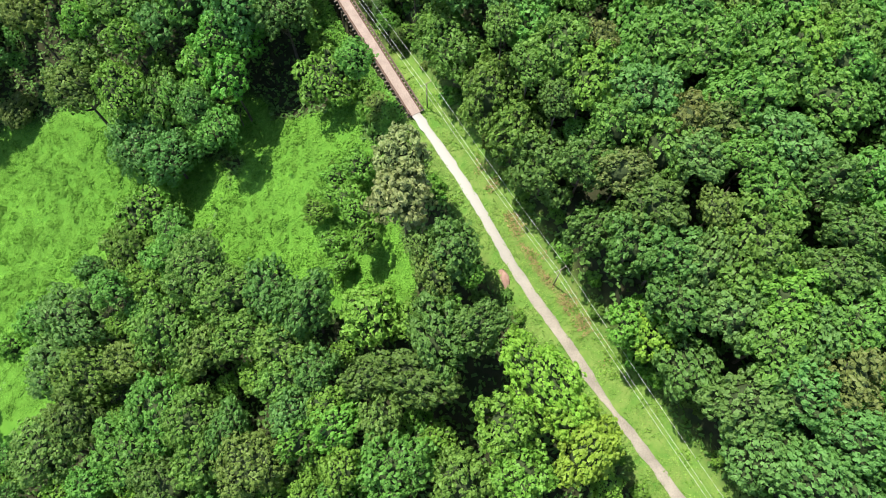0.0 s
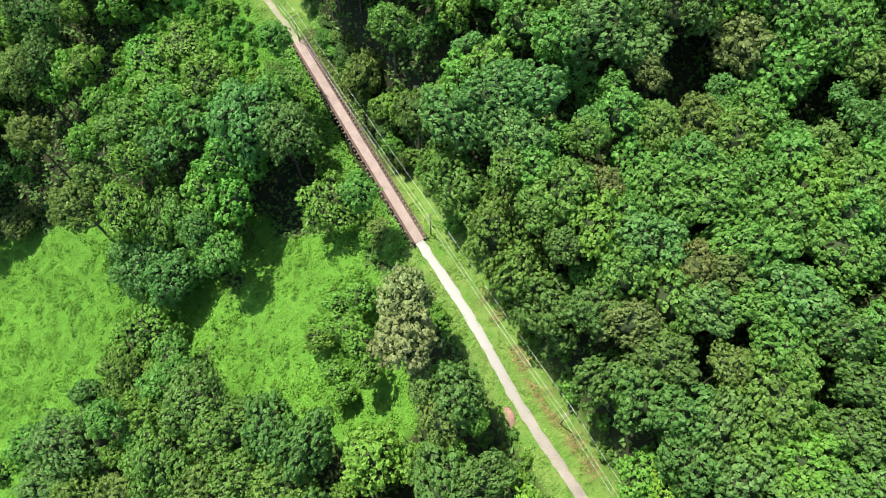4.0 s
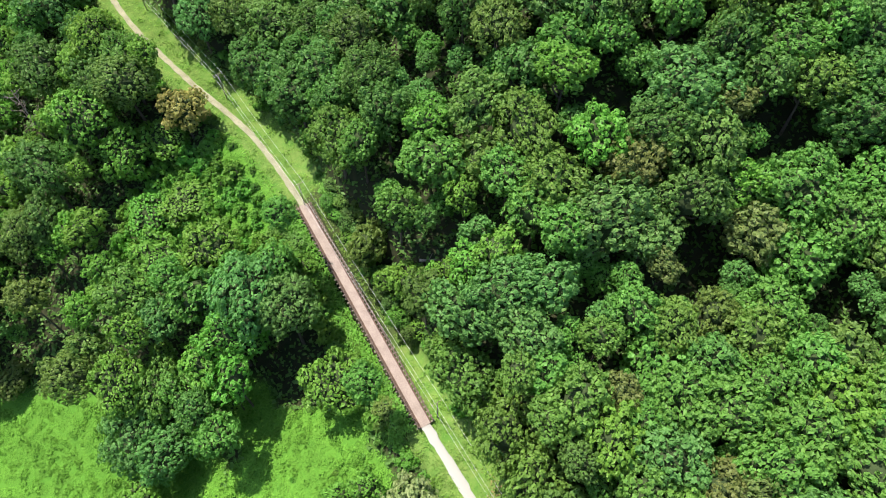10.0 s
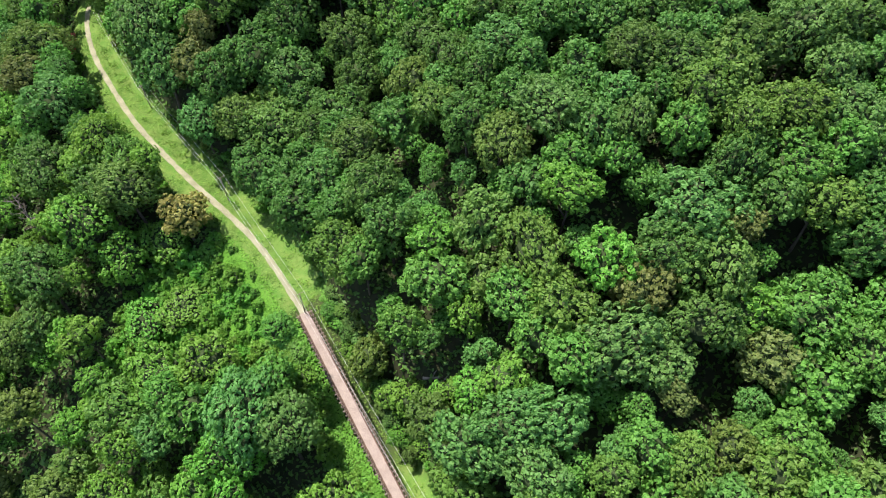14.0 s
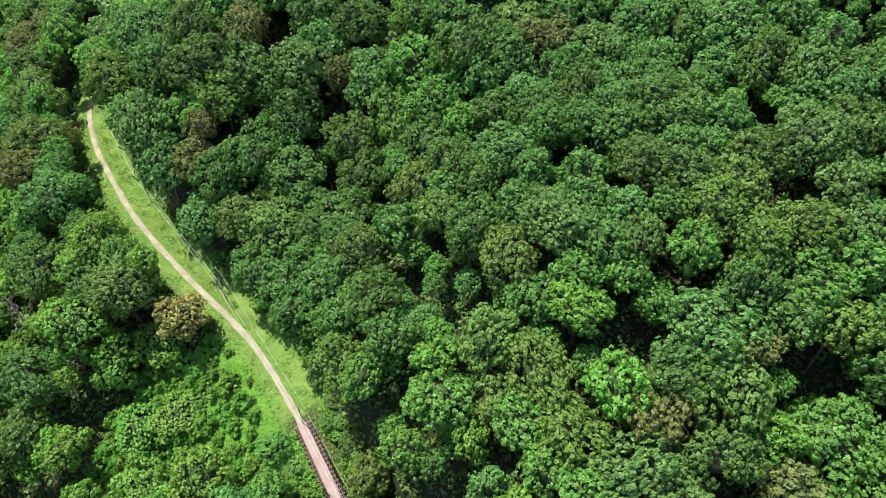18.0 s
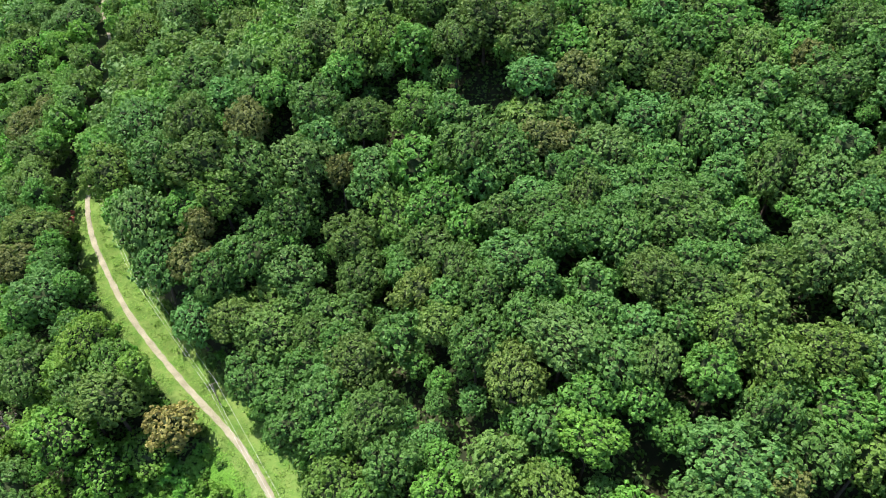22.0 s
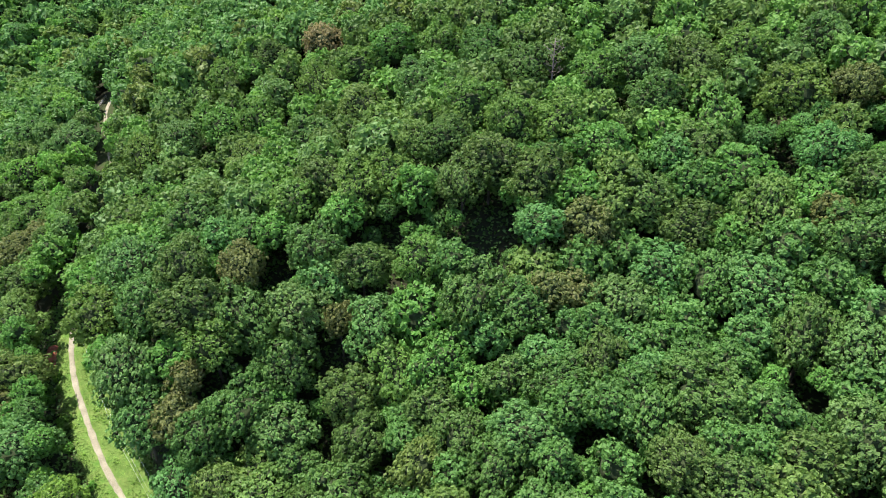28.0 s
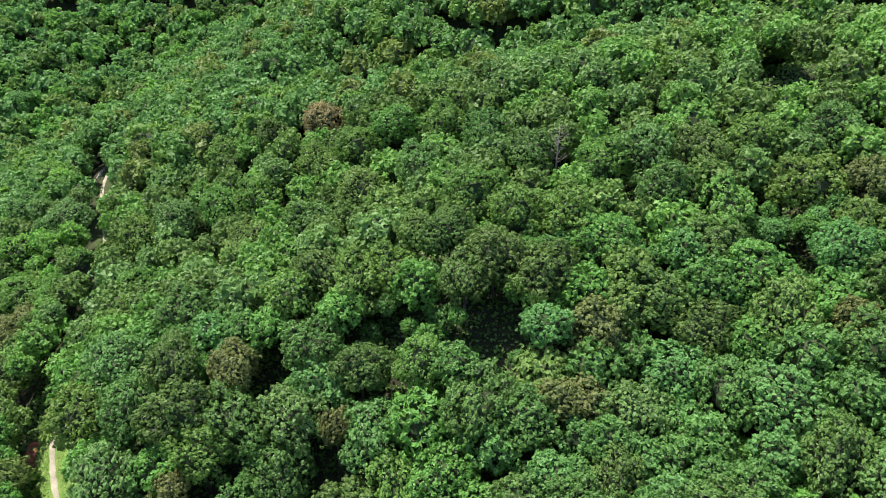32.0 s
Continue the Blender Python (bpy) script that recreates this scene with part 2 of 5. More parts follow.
def pale_stretch(m, pale, y0, y1, y2, y3):
    """Paler gravel tone on one stretch of the trail, fading out at both ends."""
    n, l = m.node_tree.nodes, m.node_tree.links
    b = n["Principled BSDF"]
    old = b.inputs["Base Color"].links[0].from_socket
    pos, xyz = n.new("ShaderNodeTexCoord"), n.new("ShaderNodeSeparateXYZ")
    l.new(pos.outputs["Object"], xyz.inputs[0])
    rise, fall, both, mix = n.new("ShaderNodeMapRange"), n.new("ShaderNodeMapRange"), n.new("ShaderNodeMath"), n.new("ShaderNodeMix")
    for node, a, c in ((rise, y0, y1), (fall, y3, y2)):
        node.inputs["From Min"].default_value, node.inputs["From Max"].default_value = a, c
        l.new(xyz.outputs["Y"], node.inputs["Value"])
    both.operation, mix.data_type = "MULTIPLY", "RGBA"
    l.new(rise.outputs["Result"], both.inputs[0])
    l.new(fall.outputs["Result"], both.inputs[1])
    l.new(both.outputs[0], mix.inputs["Factor"])
    l.new(old, mix.inputs["A"])
    mix.inputs["B"].default_value = (*pale, 1)
    l.new(mix.outputs["Result"], b.inputs["Base Color"])


pale_stretch(GRAVEL, (0.34, 0.335, 0.290), 30, 54, 69, 72)
PLANK = grain_material("deck_planks", (0.245, 0.190, 0.152), (0.345, 0.278, 0.226), 0.5, 5.0)
TIMBER = grain_material("weathered_timber", (0.085, 0.060, 0.045), (0.175, 0.125, 0.092), 0.6, 7.0)
TIMBER_GREY = grain_material("grey_timber", (0.16, 0.13, 0.10), (0.30, 0.26, 0.21), 0.8, 8.0)
STEEL = grain_material("rusty_steel", (0.07, 0.045, 0.035), (0.14, 0.08, 0.05), 0.5, 8.0, 0.7)


def ground_material():
    m, n, l, b = material("ground_cover", 0.95, 0.15)
    pos = n.new("ShaderNodeTexCoord")
    cover = n.new("ShaderNodeAttribute")
    cover.attribute_name = "cover"
    sep = n.new("ShaderNodeSeparateColor")
    l.new(cover.outputs["Color"], sep.inputs["Color"])

    def two(low, high, scale):
        t, mx = n.new("ShaderNodeTexNoise"), n.new("ShaderNodeMix")
        t.inputs["Scale"].default_value, t.inputs["Detail"].default_value, t.inputs["Roughness"].default_value = scale, 6, 0.65
        l.new(pos.outputs["Object"], t.inputs["Vector"])
        mr = n.new("ShaderNodeMapRange")
        mr.inputs["From Min"].default_value, mr.inputs["From Max"].default_value = 0.35, 0.65
        l.new(t.outputs["Fac"], mr.inputs["Value"])
        mx.data_type = "RGBA"
        mx.inputs["A"].default_value, mx.inputs["B"].default_value = (*low, 1), (*high, 1)
        l.new(mr.outputs["Result"], mx.inputs["Factor"])
        return mx.outputs["Result"], t

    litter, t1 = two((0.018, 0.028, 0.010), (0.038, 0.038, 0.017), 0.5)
    vines, t2 = two((0.064, 0.178, 0.017), (0.088, 0.216, 0.022), 0.5)
    grass, _ = two((0.078, 0.182, 0.024), (0.160, 0.230, 0.052), 0.35)
    m1, m2 = n.new("ShaderNodeMix"), n.new("ShaderNodeMix")
    m1.data_type = m2.data_type = "RGBA"
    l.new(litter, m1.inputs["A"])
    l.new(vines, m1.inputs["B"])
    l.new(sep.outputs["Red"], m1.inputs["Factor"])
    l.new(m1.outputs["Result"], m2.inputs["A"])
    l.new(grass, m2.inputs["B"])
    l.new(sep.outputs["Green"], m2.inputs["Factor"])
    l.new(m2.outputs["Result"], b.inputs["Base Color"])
    bp = n.new("ShaderNodeBump")
    bp.inputs["Strength"].default_value = 0.6
    bp.inputs["Distance"].default_value = 0.145
    l.new(t2.outputs["Fac"], bp.inputs["Height"])
    l.new(bp.outputs["Normal"], b.inputs["Normal"])
    return m


# ---- mesh helpers ----
def mesh_of(name, verts, faces, mat, flat=True):
    """A mesh from an array of corners and an array (or list) of faces."""
    me = bpy.data.meshes.new(name)
    if isinstance(faces, np.ndarray):
        n, k = faces.shape
        me.vertices.add(len(verts))
        me.vertices.foreach_set("co", np.asarray(verts, np.float32).ravel())
        me.loops.add(n * k)
        me.loops.foreach_set("vertex_index", faces.astype(np.int32).ravel())
        me.polygons.add(n)
        me.polygons.foreach_set("loop_start", np.arange(n, dtype=np.int32) * k)
    else:
        me.from_pydata([tuple(v) for v in np.asarray(verts).tolist()], [], faces)
    if mat:
        me.materials.append(mat)
    me.polygons.foreach_set("use_smooth", np.full(len(me.polygons), not flat))
    me.update(calc_edges=True)
    return me


def part_of(name, me, parent, label=""):
    ob = new(name, me)
    ob.parent = parent
    return tagged(ob, label)


def part(name, bm, mat, parent, label=""):
    me = bpy.data.meshes.new(name)
    bm.to_mesh(me)
    bm.free()
    me.materials.append(mat)
    return part_of(name, me, parent, label)


def beam(bm, a, b, wide, high, up=(0, 0, 1)):
    """A bevelled-looking box from a to b."""
    a, b = Vector(a), Vector(b)
    t = (b - a).normalized()
    side = t.cross(Vector(up))
    side = side.normalized() if side.length > 1e-4 else Vector((1, 0, 0))
    top = side.cross(t)
    c = min(wide, high) * 0.12
    ring = [(-wide / 2, -high / 2 + c), (-wide / 2 + c, -high / 2), (wide / 2 - c, -high / 2), (wide / 2, -high / 2 + c),
            (wide / 2, high / 2 - c), (wide / 2 - c, high / 2), (-wide / 2 + c, high / 2), (-wide / 2, high / 2 - c)]
    ends = [[bm.verts.new(p + side * u + top * v) for u, v in ring] for p in (a, b)]
    for i in range(8):
        j = (i + 1) % 8
        bm.faces.new((ends[0][i], ends[0][j], ends[1][j], ends[1][i]))
    bm.faces.new(list(reversed(ends[0])))
    bm.faces.new(ends[1])


def pipe(points, radii, sides=6):
    """Corners and faces of a tapered tube along points."""
    points = np.asarray(points, float)
    verts, faces = [], []
    for i, p in enumerate(points):
        t = points[min(i + 1, len(points) - 1)] - points[max(i - 1, 0)]
        t /= np.linalg.norm(t) + 1e-9
        u = np.cross(t, (0.3, 0.9, 0.2))
        u /= np.linalg.norm(u)
        w = np.cross(t, u)
        for k in range(sides):
            a = 2 * math.pi * k / sides
            verts.append(p + radii[i] * (math.cos(a) * u + math.sin(a) * w))
    for i in range(len(points) - 1):
        for k in range(sides):
            j = (k + 1) % sides
            faces.append((i * sides + k, i * sides + j, (i + 1) * sides + j, (i + 1) * sides + k))
    faces.append(tuple(range(sides - 1, -1, -1)))
    faces.append(tuple(range((len(points) - 1) * sides, len(points) * sides)))
    return verts, faces


def ball(cuts):
    """A coarse ball of four-cornered faces."""
    bm = bmesh.new()
    bmesh.ops.create_cube(bm, size=2)
    if cuts:
        bmesh.ops.subdivide_edges(bm, edges=bm.edges[:], cuts=cuts, use_grid_fill=True)
    v = np.array([p.co.normalized() for p in bm.verts])
    f = np.array([[p.index for p in q.verts] for q in bm.faces])
    bm.free()
    return v, f


(CORE_V, CORE_F), (KNOT_V, KNOT_F) = ball(2), ball(0)


def leaves(rng, at, normal, size, bend=0.35):
    """Corners and faces of leaf sprays: each a small bent, uneven four-cornered blade that faces along its normal."""
    n = len(at)
    normal = normal / (np.linalg.norm(normal, axis=1)[:, None] + 1e-9)
    t1 = np.cross(normal, rng.normal(size=(n, 3)))
    t1 /= np.linalg.norm(t1, axis=1)[:, None] + 1e-9
    t2 = np.cross(normal, t1)
    size = np.broadcast_to(size, n)[:, None]
    long, wide = size * rng.uniform(0.75, 1.25, (n, 1)), size * rng.uniform(0.45, 0.85, (n, 1))
    skew = rng.uniform(-0.4, 0.4, (n, 1))
    tip, foot = at + t1 * long, at - t1 * long
    one, two = at + t2 * wide + t1 * long * skew, at - t2 * wide - t1 * long * skew * rng.uniform(-1, 1, (n, 1))
    sag = normal * size * bend
    verts = np.stack([foot - sag * rng.uniform(0, 1, (n, 1)), one, tip - sag * rng.uniform(0, 1.4, (n, 1)), two], 1).reshape(-1, 3)
    k = (np.arange(n) * 4)[:, None]
    return verts, k + np.arange(4)[None, :]


def spaced(rng, points, gap, most):
    """Picks points that keep apart by gap."""
    left = np.arange(len(points))
    chosen = []
    while len(left) and len(chosen) < most:
        k = left[0]
        chosen.append(k)
        left = left[((points[left] - points[k]) ** 2).sum(1) > gap * gap]
    return np.array(chosen)


def crown(rng, radius=4.5, high=7.4, lobes=26, gap=0.82, spray=18, leaf=0.225, ragged=0.18, skirt=1.5, heart=0.52, cores=True, fluff=1.0):
    """A crown: a dome of lobes, each covered in clumps of leaf sprays, round a solid core coloured dark for shaded
    inner leaves and twigs; its foot at z = 0. Corners, faces, which faces are core.
    """
    i = np.arange(lobes)
    up = 1 - skirt * (i + 0.5) / lobes
    a = i * 2.39996 + rng.uniform(-0.5, 0.5, lobes)
    flat = np.sqrt(np.maximum(0, 1 - up * up))
    outs = np.stack([flat * np.cos(a), flat * np.sin(a), up], 1)
    far = rng.uniform(0.72 - ragged, 0.72 + ragged * 0.6, lobes)[:, None]
    shape = np.array([radius, radius, high * 0.55])
    mid = np.array([0, 0, high * 0.42])
    centres = mid + outs * shape * far
    sizes = radius * rng.uniform(0.19, 0.37, lobes) * (19 / lobes) ** 0.25
    # clumps on the outside of the lobes
    n = int(min(16000, 9 * 5.2 * radius * radius / gap**2 + 600))
    pick = rng.choice(lobes, n, p=sizes**2 / (sizes**2).sum())
    d = rng.normal(size=(n, 3)) + outs[pick] * 0.6 + np.array([0, 0, 0.15])
    d /= np.linalg.norm(d, axis=1)[:, None]
    at = centres[pick] + d * sizes[pick][:, None]
    inside = (np.linalg.norm(at[:, None] - centres, axis=2) < sizes * 0.93).any(1)
    hidden = np.einsum("ij,ij->i", d, at - mid) < -0.1
    ok = np.where(~inside & ~hidden)[0]
    at, d = at[ok], d[ok]
    k = spaced(rng, at, gap * (0.45 if cores else 0.68), 4000)
    base, out = at[k], d[k]
    k = spaced(rng, at, gap, 1500)
    at, d = at[k] + d[k] * rng.normal(size=(len(k), 1)) * 0.22 * gap, d[k]
    # each clump a small dome of sprays
    c = np.repeat(np.arange(len(at)), spray)
    m = len(c)
    w = d[c] + rng.normal(size=(m, 3)) * (0.64 + 0.7 * (1 - fluff)) + (0, 0, 0.2)
    w /= np.linalg.norm(w, axis=1)[:, None]
    puff = gap * fluff * rng.uniform(0.42, 0.76, len(at))[c] * rng.uniform(0.65, 1.05, m)
    v1, f1 = leaves(rng, at[c] + w * puff[:, None] - d[c] * gap * 0.12, w + d[c] * 1.2 * (1 - fluff) + rng.normal(size=(m, 3)) * 0.28, leaf * rng.uniform(0.75, 1.3, m))
    # sprays deeper in, between the clumps
    v2, f2 = leaves(rng, base - out * gap * 0.34 * fluff, out + rng.normal(size=out.shape) * 0.4, leaf * (1.6 if cores else 1.9) * rng.uniform(0.8, 1.25, len(base)))
    # the solid core, its dark colour standing for shade inside the crown
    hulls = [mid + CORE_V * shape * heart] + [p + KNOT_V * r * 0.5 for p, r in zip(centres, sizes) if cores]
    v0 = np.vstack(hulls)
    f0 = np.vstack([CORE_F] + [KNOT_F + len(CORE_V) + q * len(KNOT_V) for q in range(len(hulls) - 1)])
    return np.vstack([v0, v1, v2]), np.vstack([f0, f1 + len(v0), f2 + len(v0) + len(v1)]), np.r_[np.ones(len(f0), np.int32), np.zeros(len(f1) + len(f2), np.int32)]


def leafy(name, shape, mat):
    """A mesh of leaves round a core darkened like the crown's shaded inside."""
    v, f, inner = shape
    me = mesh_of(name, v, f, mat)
    me.materials.append(CORE_SHADE)
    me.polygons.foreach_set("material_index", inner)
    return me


def trunk_mesh(rng, name, high, thick, spread):
    """A tapered trunk with a few limbs."""
    lean = rng.normal(size=2) * 0.25
    pts = [(lean[0] * u * u * 2, lean[1] * u * u * 2, -1.2 + u * (high + 1.2)) for u in np.linspace(0, 1, 6)]
    v, f = pipe(pts, [thick * (1.25 - 0.2 * (i > 0) - 0.9 * i / 5.5) for i in range(6)], 7)
    v, f = list(v), list(f)
    for i in range(5):
        a, z = rng.uniform(0, 6.28), high * rng.uniform(0.45, 0.8)
        tip = np.array([math.cos(a) * spread, math.sin(a) * spread, z + spread * rng.uniform(0.5, 1.0)])
        foot = np.array([lean[0] * 0.6, lean[1] * 0.6, z])
        mid = (foot + tip) / 2 + np.array([0, 0, -0.25])
        v2, f2 = pipe([foot, mid, tip], [thick * 0.42, thick * 0.28, thick * 0.10], 5)
        f += [tuple(k + len(v) for k in q) for q in f2]
        v += list(v2)
    return mesh_of(name, v, f, BARK, False)


# ---- ground ----
def sheet():
    xs = np.unique(np.r_[np.linspace(-4000, -450, 12), np.arange(-450, -150, 6.0), np.arange(-150, 130, 1.6), np.arange(130, 300, 6.0), np.linspace(300, 4000, 12)])
    ys = np.unique(np.r_[np.linspace(-4000, -60, 10), np.arange(-60, -20, 4.0), np.arange(-20, 260, 1.6), np.arange(260, 700, 6.0), np.linspace(700, 4500, 14)])
    X, Y = np.meshgrid(xs, ys)
    x, y = X.ravel(), Y.ravel()
    s, d = trail(x, y)
    z = ground(x, y)
    z = z - 0.22 * smooth(2.6, 1.2, np.abs(d))
    m = meadow(x, y)
    z = z + m * hummock(x, y)
    nx, ny = len(xs), len(ys)
    k = (np.arange(ny - 1)[:, None] * nx + np.arange(nx - 1)).ravel()
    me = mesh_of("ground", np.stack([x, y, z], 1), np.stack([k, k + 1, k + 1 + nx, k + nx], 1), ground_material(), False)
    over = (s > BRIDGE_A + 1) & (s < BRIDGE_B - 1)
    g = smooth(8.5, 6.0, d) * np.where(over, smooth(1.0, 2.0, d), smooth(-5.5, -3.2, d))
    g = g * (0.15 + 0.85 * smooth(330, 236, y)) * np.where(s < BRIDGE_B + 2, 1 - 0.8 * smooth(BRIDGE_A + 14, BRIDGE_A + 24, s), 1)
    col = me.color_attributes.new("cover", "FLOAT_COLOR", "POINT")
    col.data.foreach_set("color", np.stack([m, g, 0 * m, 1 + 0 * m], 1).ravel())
    return tagged(new("ground", me), "wooded hillside soil with leaf litter, vines and grass", "ground", kind="structure")


sheet()


def ribbon(a, b, name, label, mat, wide):
    """The gravel trail between two stations: a low crowned strip with an uneven edge."""
    pick = np.where((RUN >= a) & (RUN <= b))[0]
    v, f = [], []
    rng = np.random.default_rng(5)
    for i, k in enumerate(pick):
        right = np.array([WAY[k, 1], -WAY[k, 0]])
        for u in (-1, -0.75, 0, 0.75, 1):
            w = wide * u * (1 - 0.5 * math.exp(-(((RUN[k] - 64.5) / 3.5) ** 2)) + 0.10 * math.sin(RUN[k] * 0.9) * math.sin(RUN[k] * 0.37)) * (1 + (rng.uniform(-0.14, 0.14) if abs(u) == 1 else 0))
            p = LINE[k] + right * w
            v.append((p[0], p[1], 0.07 - 0.10 * (abs(u) == 1) + 0.02 * (1 - abs(u))))
        if i:
            for j in range(4):
                f.append((i * 5 - 5 + j, i * 5 - 4 + j, i * 5 + 1 + j, i * 5 + j))
    ob = tagged(new(name, mesh_of(name, v, f, mat, False)), label, "path", kind="structure")
    return ob


ribbon(0, BRIDGE_A + 0.3, "trail", "pale gravel trail between grass verges", GRAVEL, 0.92)
ribbon(BRIDGE_B - 0.3, 470, "trail", "pale gravel trail climbing out of sight into woods", WORN, 0.70)
# -- things --

# ---- trees ----
SHAPES = {}
LOOK = {"vine": (0.22, 0.34, 1.6, 1.9), "cream": (0.20, 0.30, 1.4, 1.6), "ash": (0.10, 0.18, 1.4, 1.6), "olive": (0.16, 0.26, 1.4, 1.7)}


def any_crown(rng, kind, **more):
    """A crown of a kind's habit: how ragged it is and how far its skirt hangs down."""
    r0, r1, s0, s1 = LOOK.get(kind, (0.12, 0.26, 1.45, 1.75))
    radius = more.pop("radius", 4.5)
    return crown(rng, radius, high=rng.uniform(6.6, 9.4) * radius / 4.5, lobes=int(rng.integers(20, 34) * (radius / 4.5) ** 0.6), ragged=rng.uniform(r0, r1), skirt=rng.uniform(s0, s1), **more)


def tree_parts(kind, wide):
    """Crowns and trunks of a kind, small ones or large ones."""
    big = wide > 5.3
    if (kind, big) not in SHAPES:
        rng = np.random.default_rng(sum(ord(c) for c in kind) * 7 + big)
        SHAPES[kind, big] = []
        for i in range(3):
            fluff = 0.6 if kind == "vine" else 1.0
            shape = any_crown(rng, kind, radius=6.9, gap=0.95, spray=22, leaf=0.235, fluff=fluff) if big else any_crown(rng, kind, fluff=fluff)
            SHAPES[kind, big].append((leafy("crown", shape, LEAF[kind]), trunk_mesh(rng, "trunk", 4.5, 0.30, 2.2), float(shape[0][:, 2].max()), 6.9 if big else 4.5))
    return SHAPES[kind, big]


LABELS = {
    "oak": ("dark green broadleaf tree in a dense hillside wood", "tree"),
    "maple": ("mid-green broadleaf tree in a dense hillside wood", "tree"),
    "ash": ("blue-green broadleaf tree with a rounded crown", "tree"),
    "lime": ("bright yellow-green broadleaf tree in full leaf", "tree"),
    "yellow": ("bright yellow-leaved broadleaf tree beside the trail", "tree"),
    "olive": ("dull olive-green tree with a dense crown", "tree"),
    "cream": ("pale cream-tipped tree with clumped foliage", "tree"),
    "brown": ("brownish-green tree with fading leaves", "tree"),
    "orange": ("orange-tinged tree turning colour early", "tree"),
    "rust": ("rust-red tree with withered leaves", "tree"),
    "vine": ("tree smothered in bright green creeping vines", "tree"),
}
NAMES = {k: "broadleaf_tree" for k in LABELS} | {"vine": "vine_covered_tree", "oak": "oak_tree", "maple": "maple_tree"}
PLANTED = []
pick_rng = np.random.default_rng(11)


def tree(kind, x, y, high, wide):
    """One tree of that height, with a crown of that radius."""
    z = float(ground(x, y)[0])
    shapes = tree_parts(kind, wide)
    cm, tm, top, radius = shapes[int(pick_rng.integers(len(shapes)))]
    k = wide * 1.11 / radius
    tall = min(k * pick_rng.uniform(0.9, 1.05), high * 0.85 / top)
    foot = max(0.2, high - top * tall)
    root = new(NAMES[kind])
    root.matrix_basis = pose(x, y, z, 0, 0, pick_rng.uniform(0, 360))
    tagged(root, *LABELS[kind], group="trees of the wood")
    c = part_of("crown", cm, root)
    oval = pick_rng.uniform(0.82, 1.2)
    c.location, c.scale = (0, 0, foot), (k * oval, k / oval, tall)
    c.rotation_euler = (pick_rng.uniform(-0.13, 0.13), pick_rng.uniform(-0.13, 0.13), 0)
    t = part_of("trunk", tm, root)
    t.scale = (k * radius / 4.5, k * radius / 4.5, (foot + top * tall * 0.45) / 4.5)
    PLANTED.append((x, y, wide))
    return root


# trees, stand 0
tree("yellow", 15.2, 17.2, 22.0, 5.8)
tree("yellow", 20.4, 7.3, 21.5, 4.4)
tree("yellow", 18.0, 11.8, 20.5, 3.8)
tree("lime", 9.9, 10.6, 21.2, 4.6)
tree("lime", 11.7, 4.2, 21.9, 4.8)
tree("maple", 3.0, 3.6, 21.7, 4.6)
tree("maple", -7.2, 5.3, 22.8, 6.0)
tree("oak", -0.3, 24.6, 22.2, 5.2)
tree("oak", 5.9, 25.1, 21.4, 4.3)
tree("oak", -4.6, 19.0, 22.0, 5.0)
tree("oak", -11.5, 20.1, 21.2, 4.0)
tree("olive", -10.5, 13.3, 21.1, 3.8)
tree("oak", -22.9, 31.4, 22.1, 5.1)
tree("oak", -30.5, 36.0, 21.8, 4.8)
tree("maple", -38.0, 34.9, 22.8, 5.9)
tree("olive", -45.9, 40.8, 22.7, 5.8)
tree("maple", -52.2, 31.6, 23.5, 6.9)
tree("olive", -43.6, 26.0, 21.6, 4.5)
tree("maple", -26.8, 24.4, 21.7, 4.7)
tree("maple", -27.6, 19.5, 21.3, 4.1)
tree("maple", -34.4, 27.9, 21.4, 4.2)
tree("oak", -20.6, 21.2, 21.1, 3.9)
tree("ash", -73.8, 35.0, 23.5, 6.9)
tree("ash", -77.3, 26.7, 23.3, 6.6)
tree("maple", -68.8, 25.0, 23.0, 6.3)
tree("olive", -61.0, 25.5, 21.7, 4.6)
tree("maple", -52.8, 16.9, 23.5, 6.9)
tree("maple", -58.4, 10.3, 23.4, 6.7)
tree("maple", -44.7, 14.1, 22.7, 5.8)
tree("olive", -32.6, 6.8, 22.7, 5.9)
tree("oak", -37.1, 12.3, 21.2, 4.0)
tree("olive", -77.9, 10.9, 23.5, 6.9)
tree("oak", -72.2, 15.9, 23.1, 6.4)
tree("ash", -25.4, 15.3, 21.0, 3.8)
tree("oak", -49.6, 4.4, 22.9, 6.1)
tree("maple", -42.6, 8.9, 22.0, 5.0)
tree("vine", -24.4, 10.5, 20.9, 3.6)
tree("vine", -17.5, 12.4, 21.3, 4.2)
tree("vine", -16.3, 5.5, 20.9, 3.6)
tree("vine", -19.1, 16.8, 20.6, 3.3)
tree("olive", -92.6, 100.8, 23.0, 4.5)
tree("olive", -78.7, 83.9, 22.7, 5.8)
tree("brown", -104.4, 90.3, 8.3, 4.1)
tree("maple", -60.5, 82.2, 18.0, 6.3)
tree("maple", -54.3, 79.6, 18.1, 6.4)
tree("ash", -64.6, 74.0, 18.5, 6.9)
tree("ash", -57.7, 69.3, 17.3, 5.4)
tree("vine", -67.6, 80.8, 22.7, 5.9)
tree("vine", -65.6, 90.5, 21.2, 4.0)
tree("vine", -48.5, 83.2, 21.9, 4.9)
tree("vine", -42.2, 79.9, 21.6, 4.5)
tree("cream", -7.0, 53.3, 24.6, 4.5)
tree("cream", -6.5, 45.9, 25.1, 5.1)
tree("vine", -17.7, 53.9, 10.0, 3.7)
tree("vine", -14.3, 44.7, 11.4, 2.9)
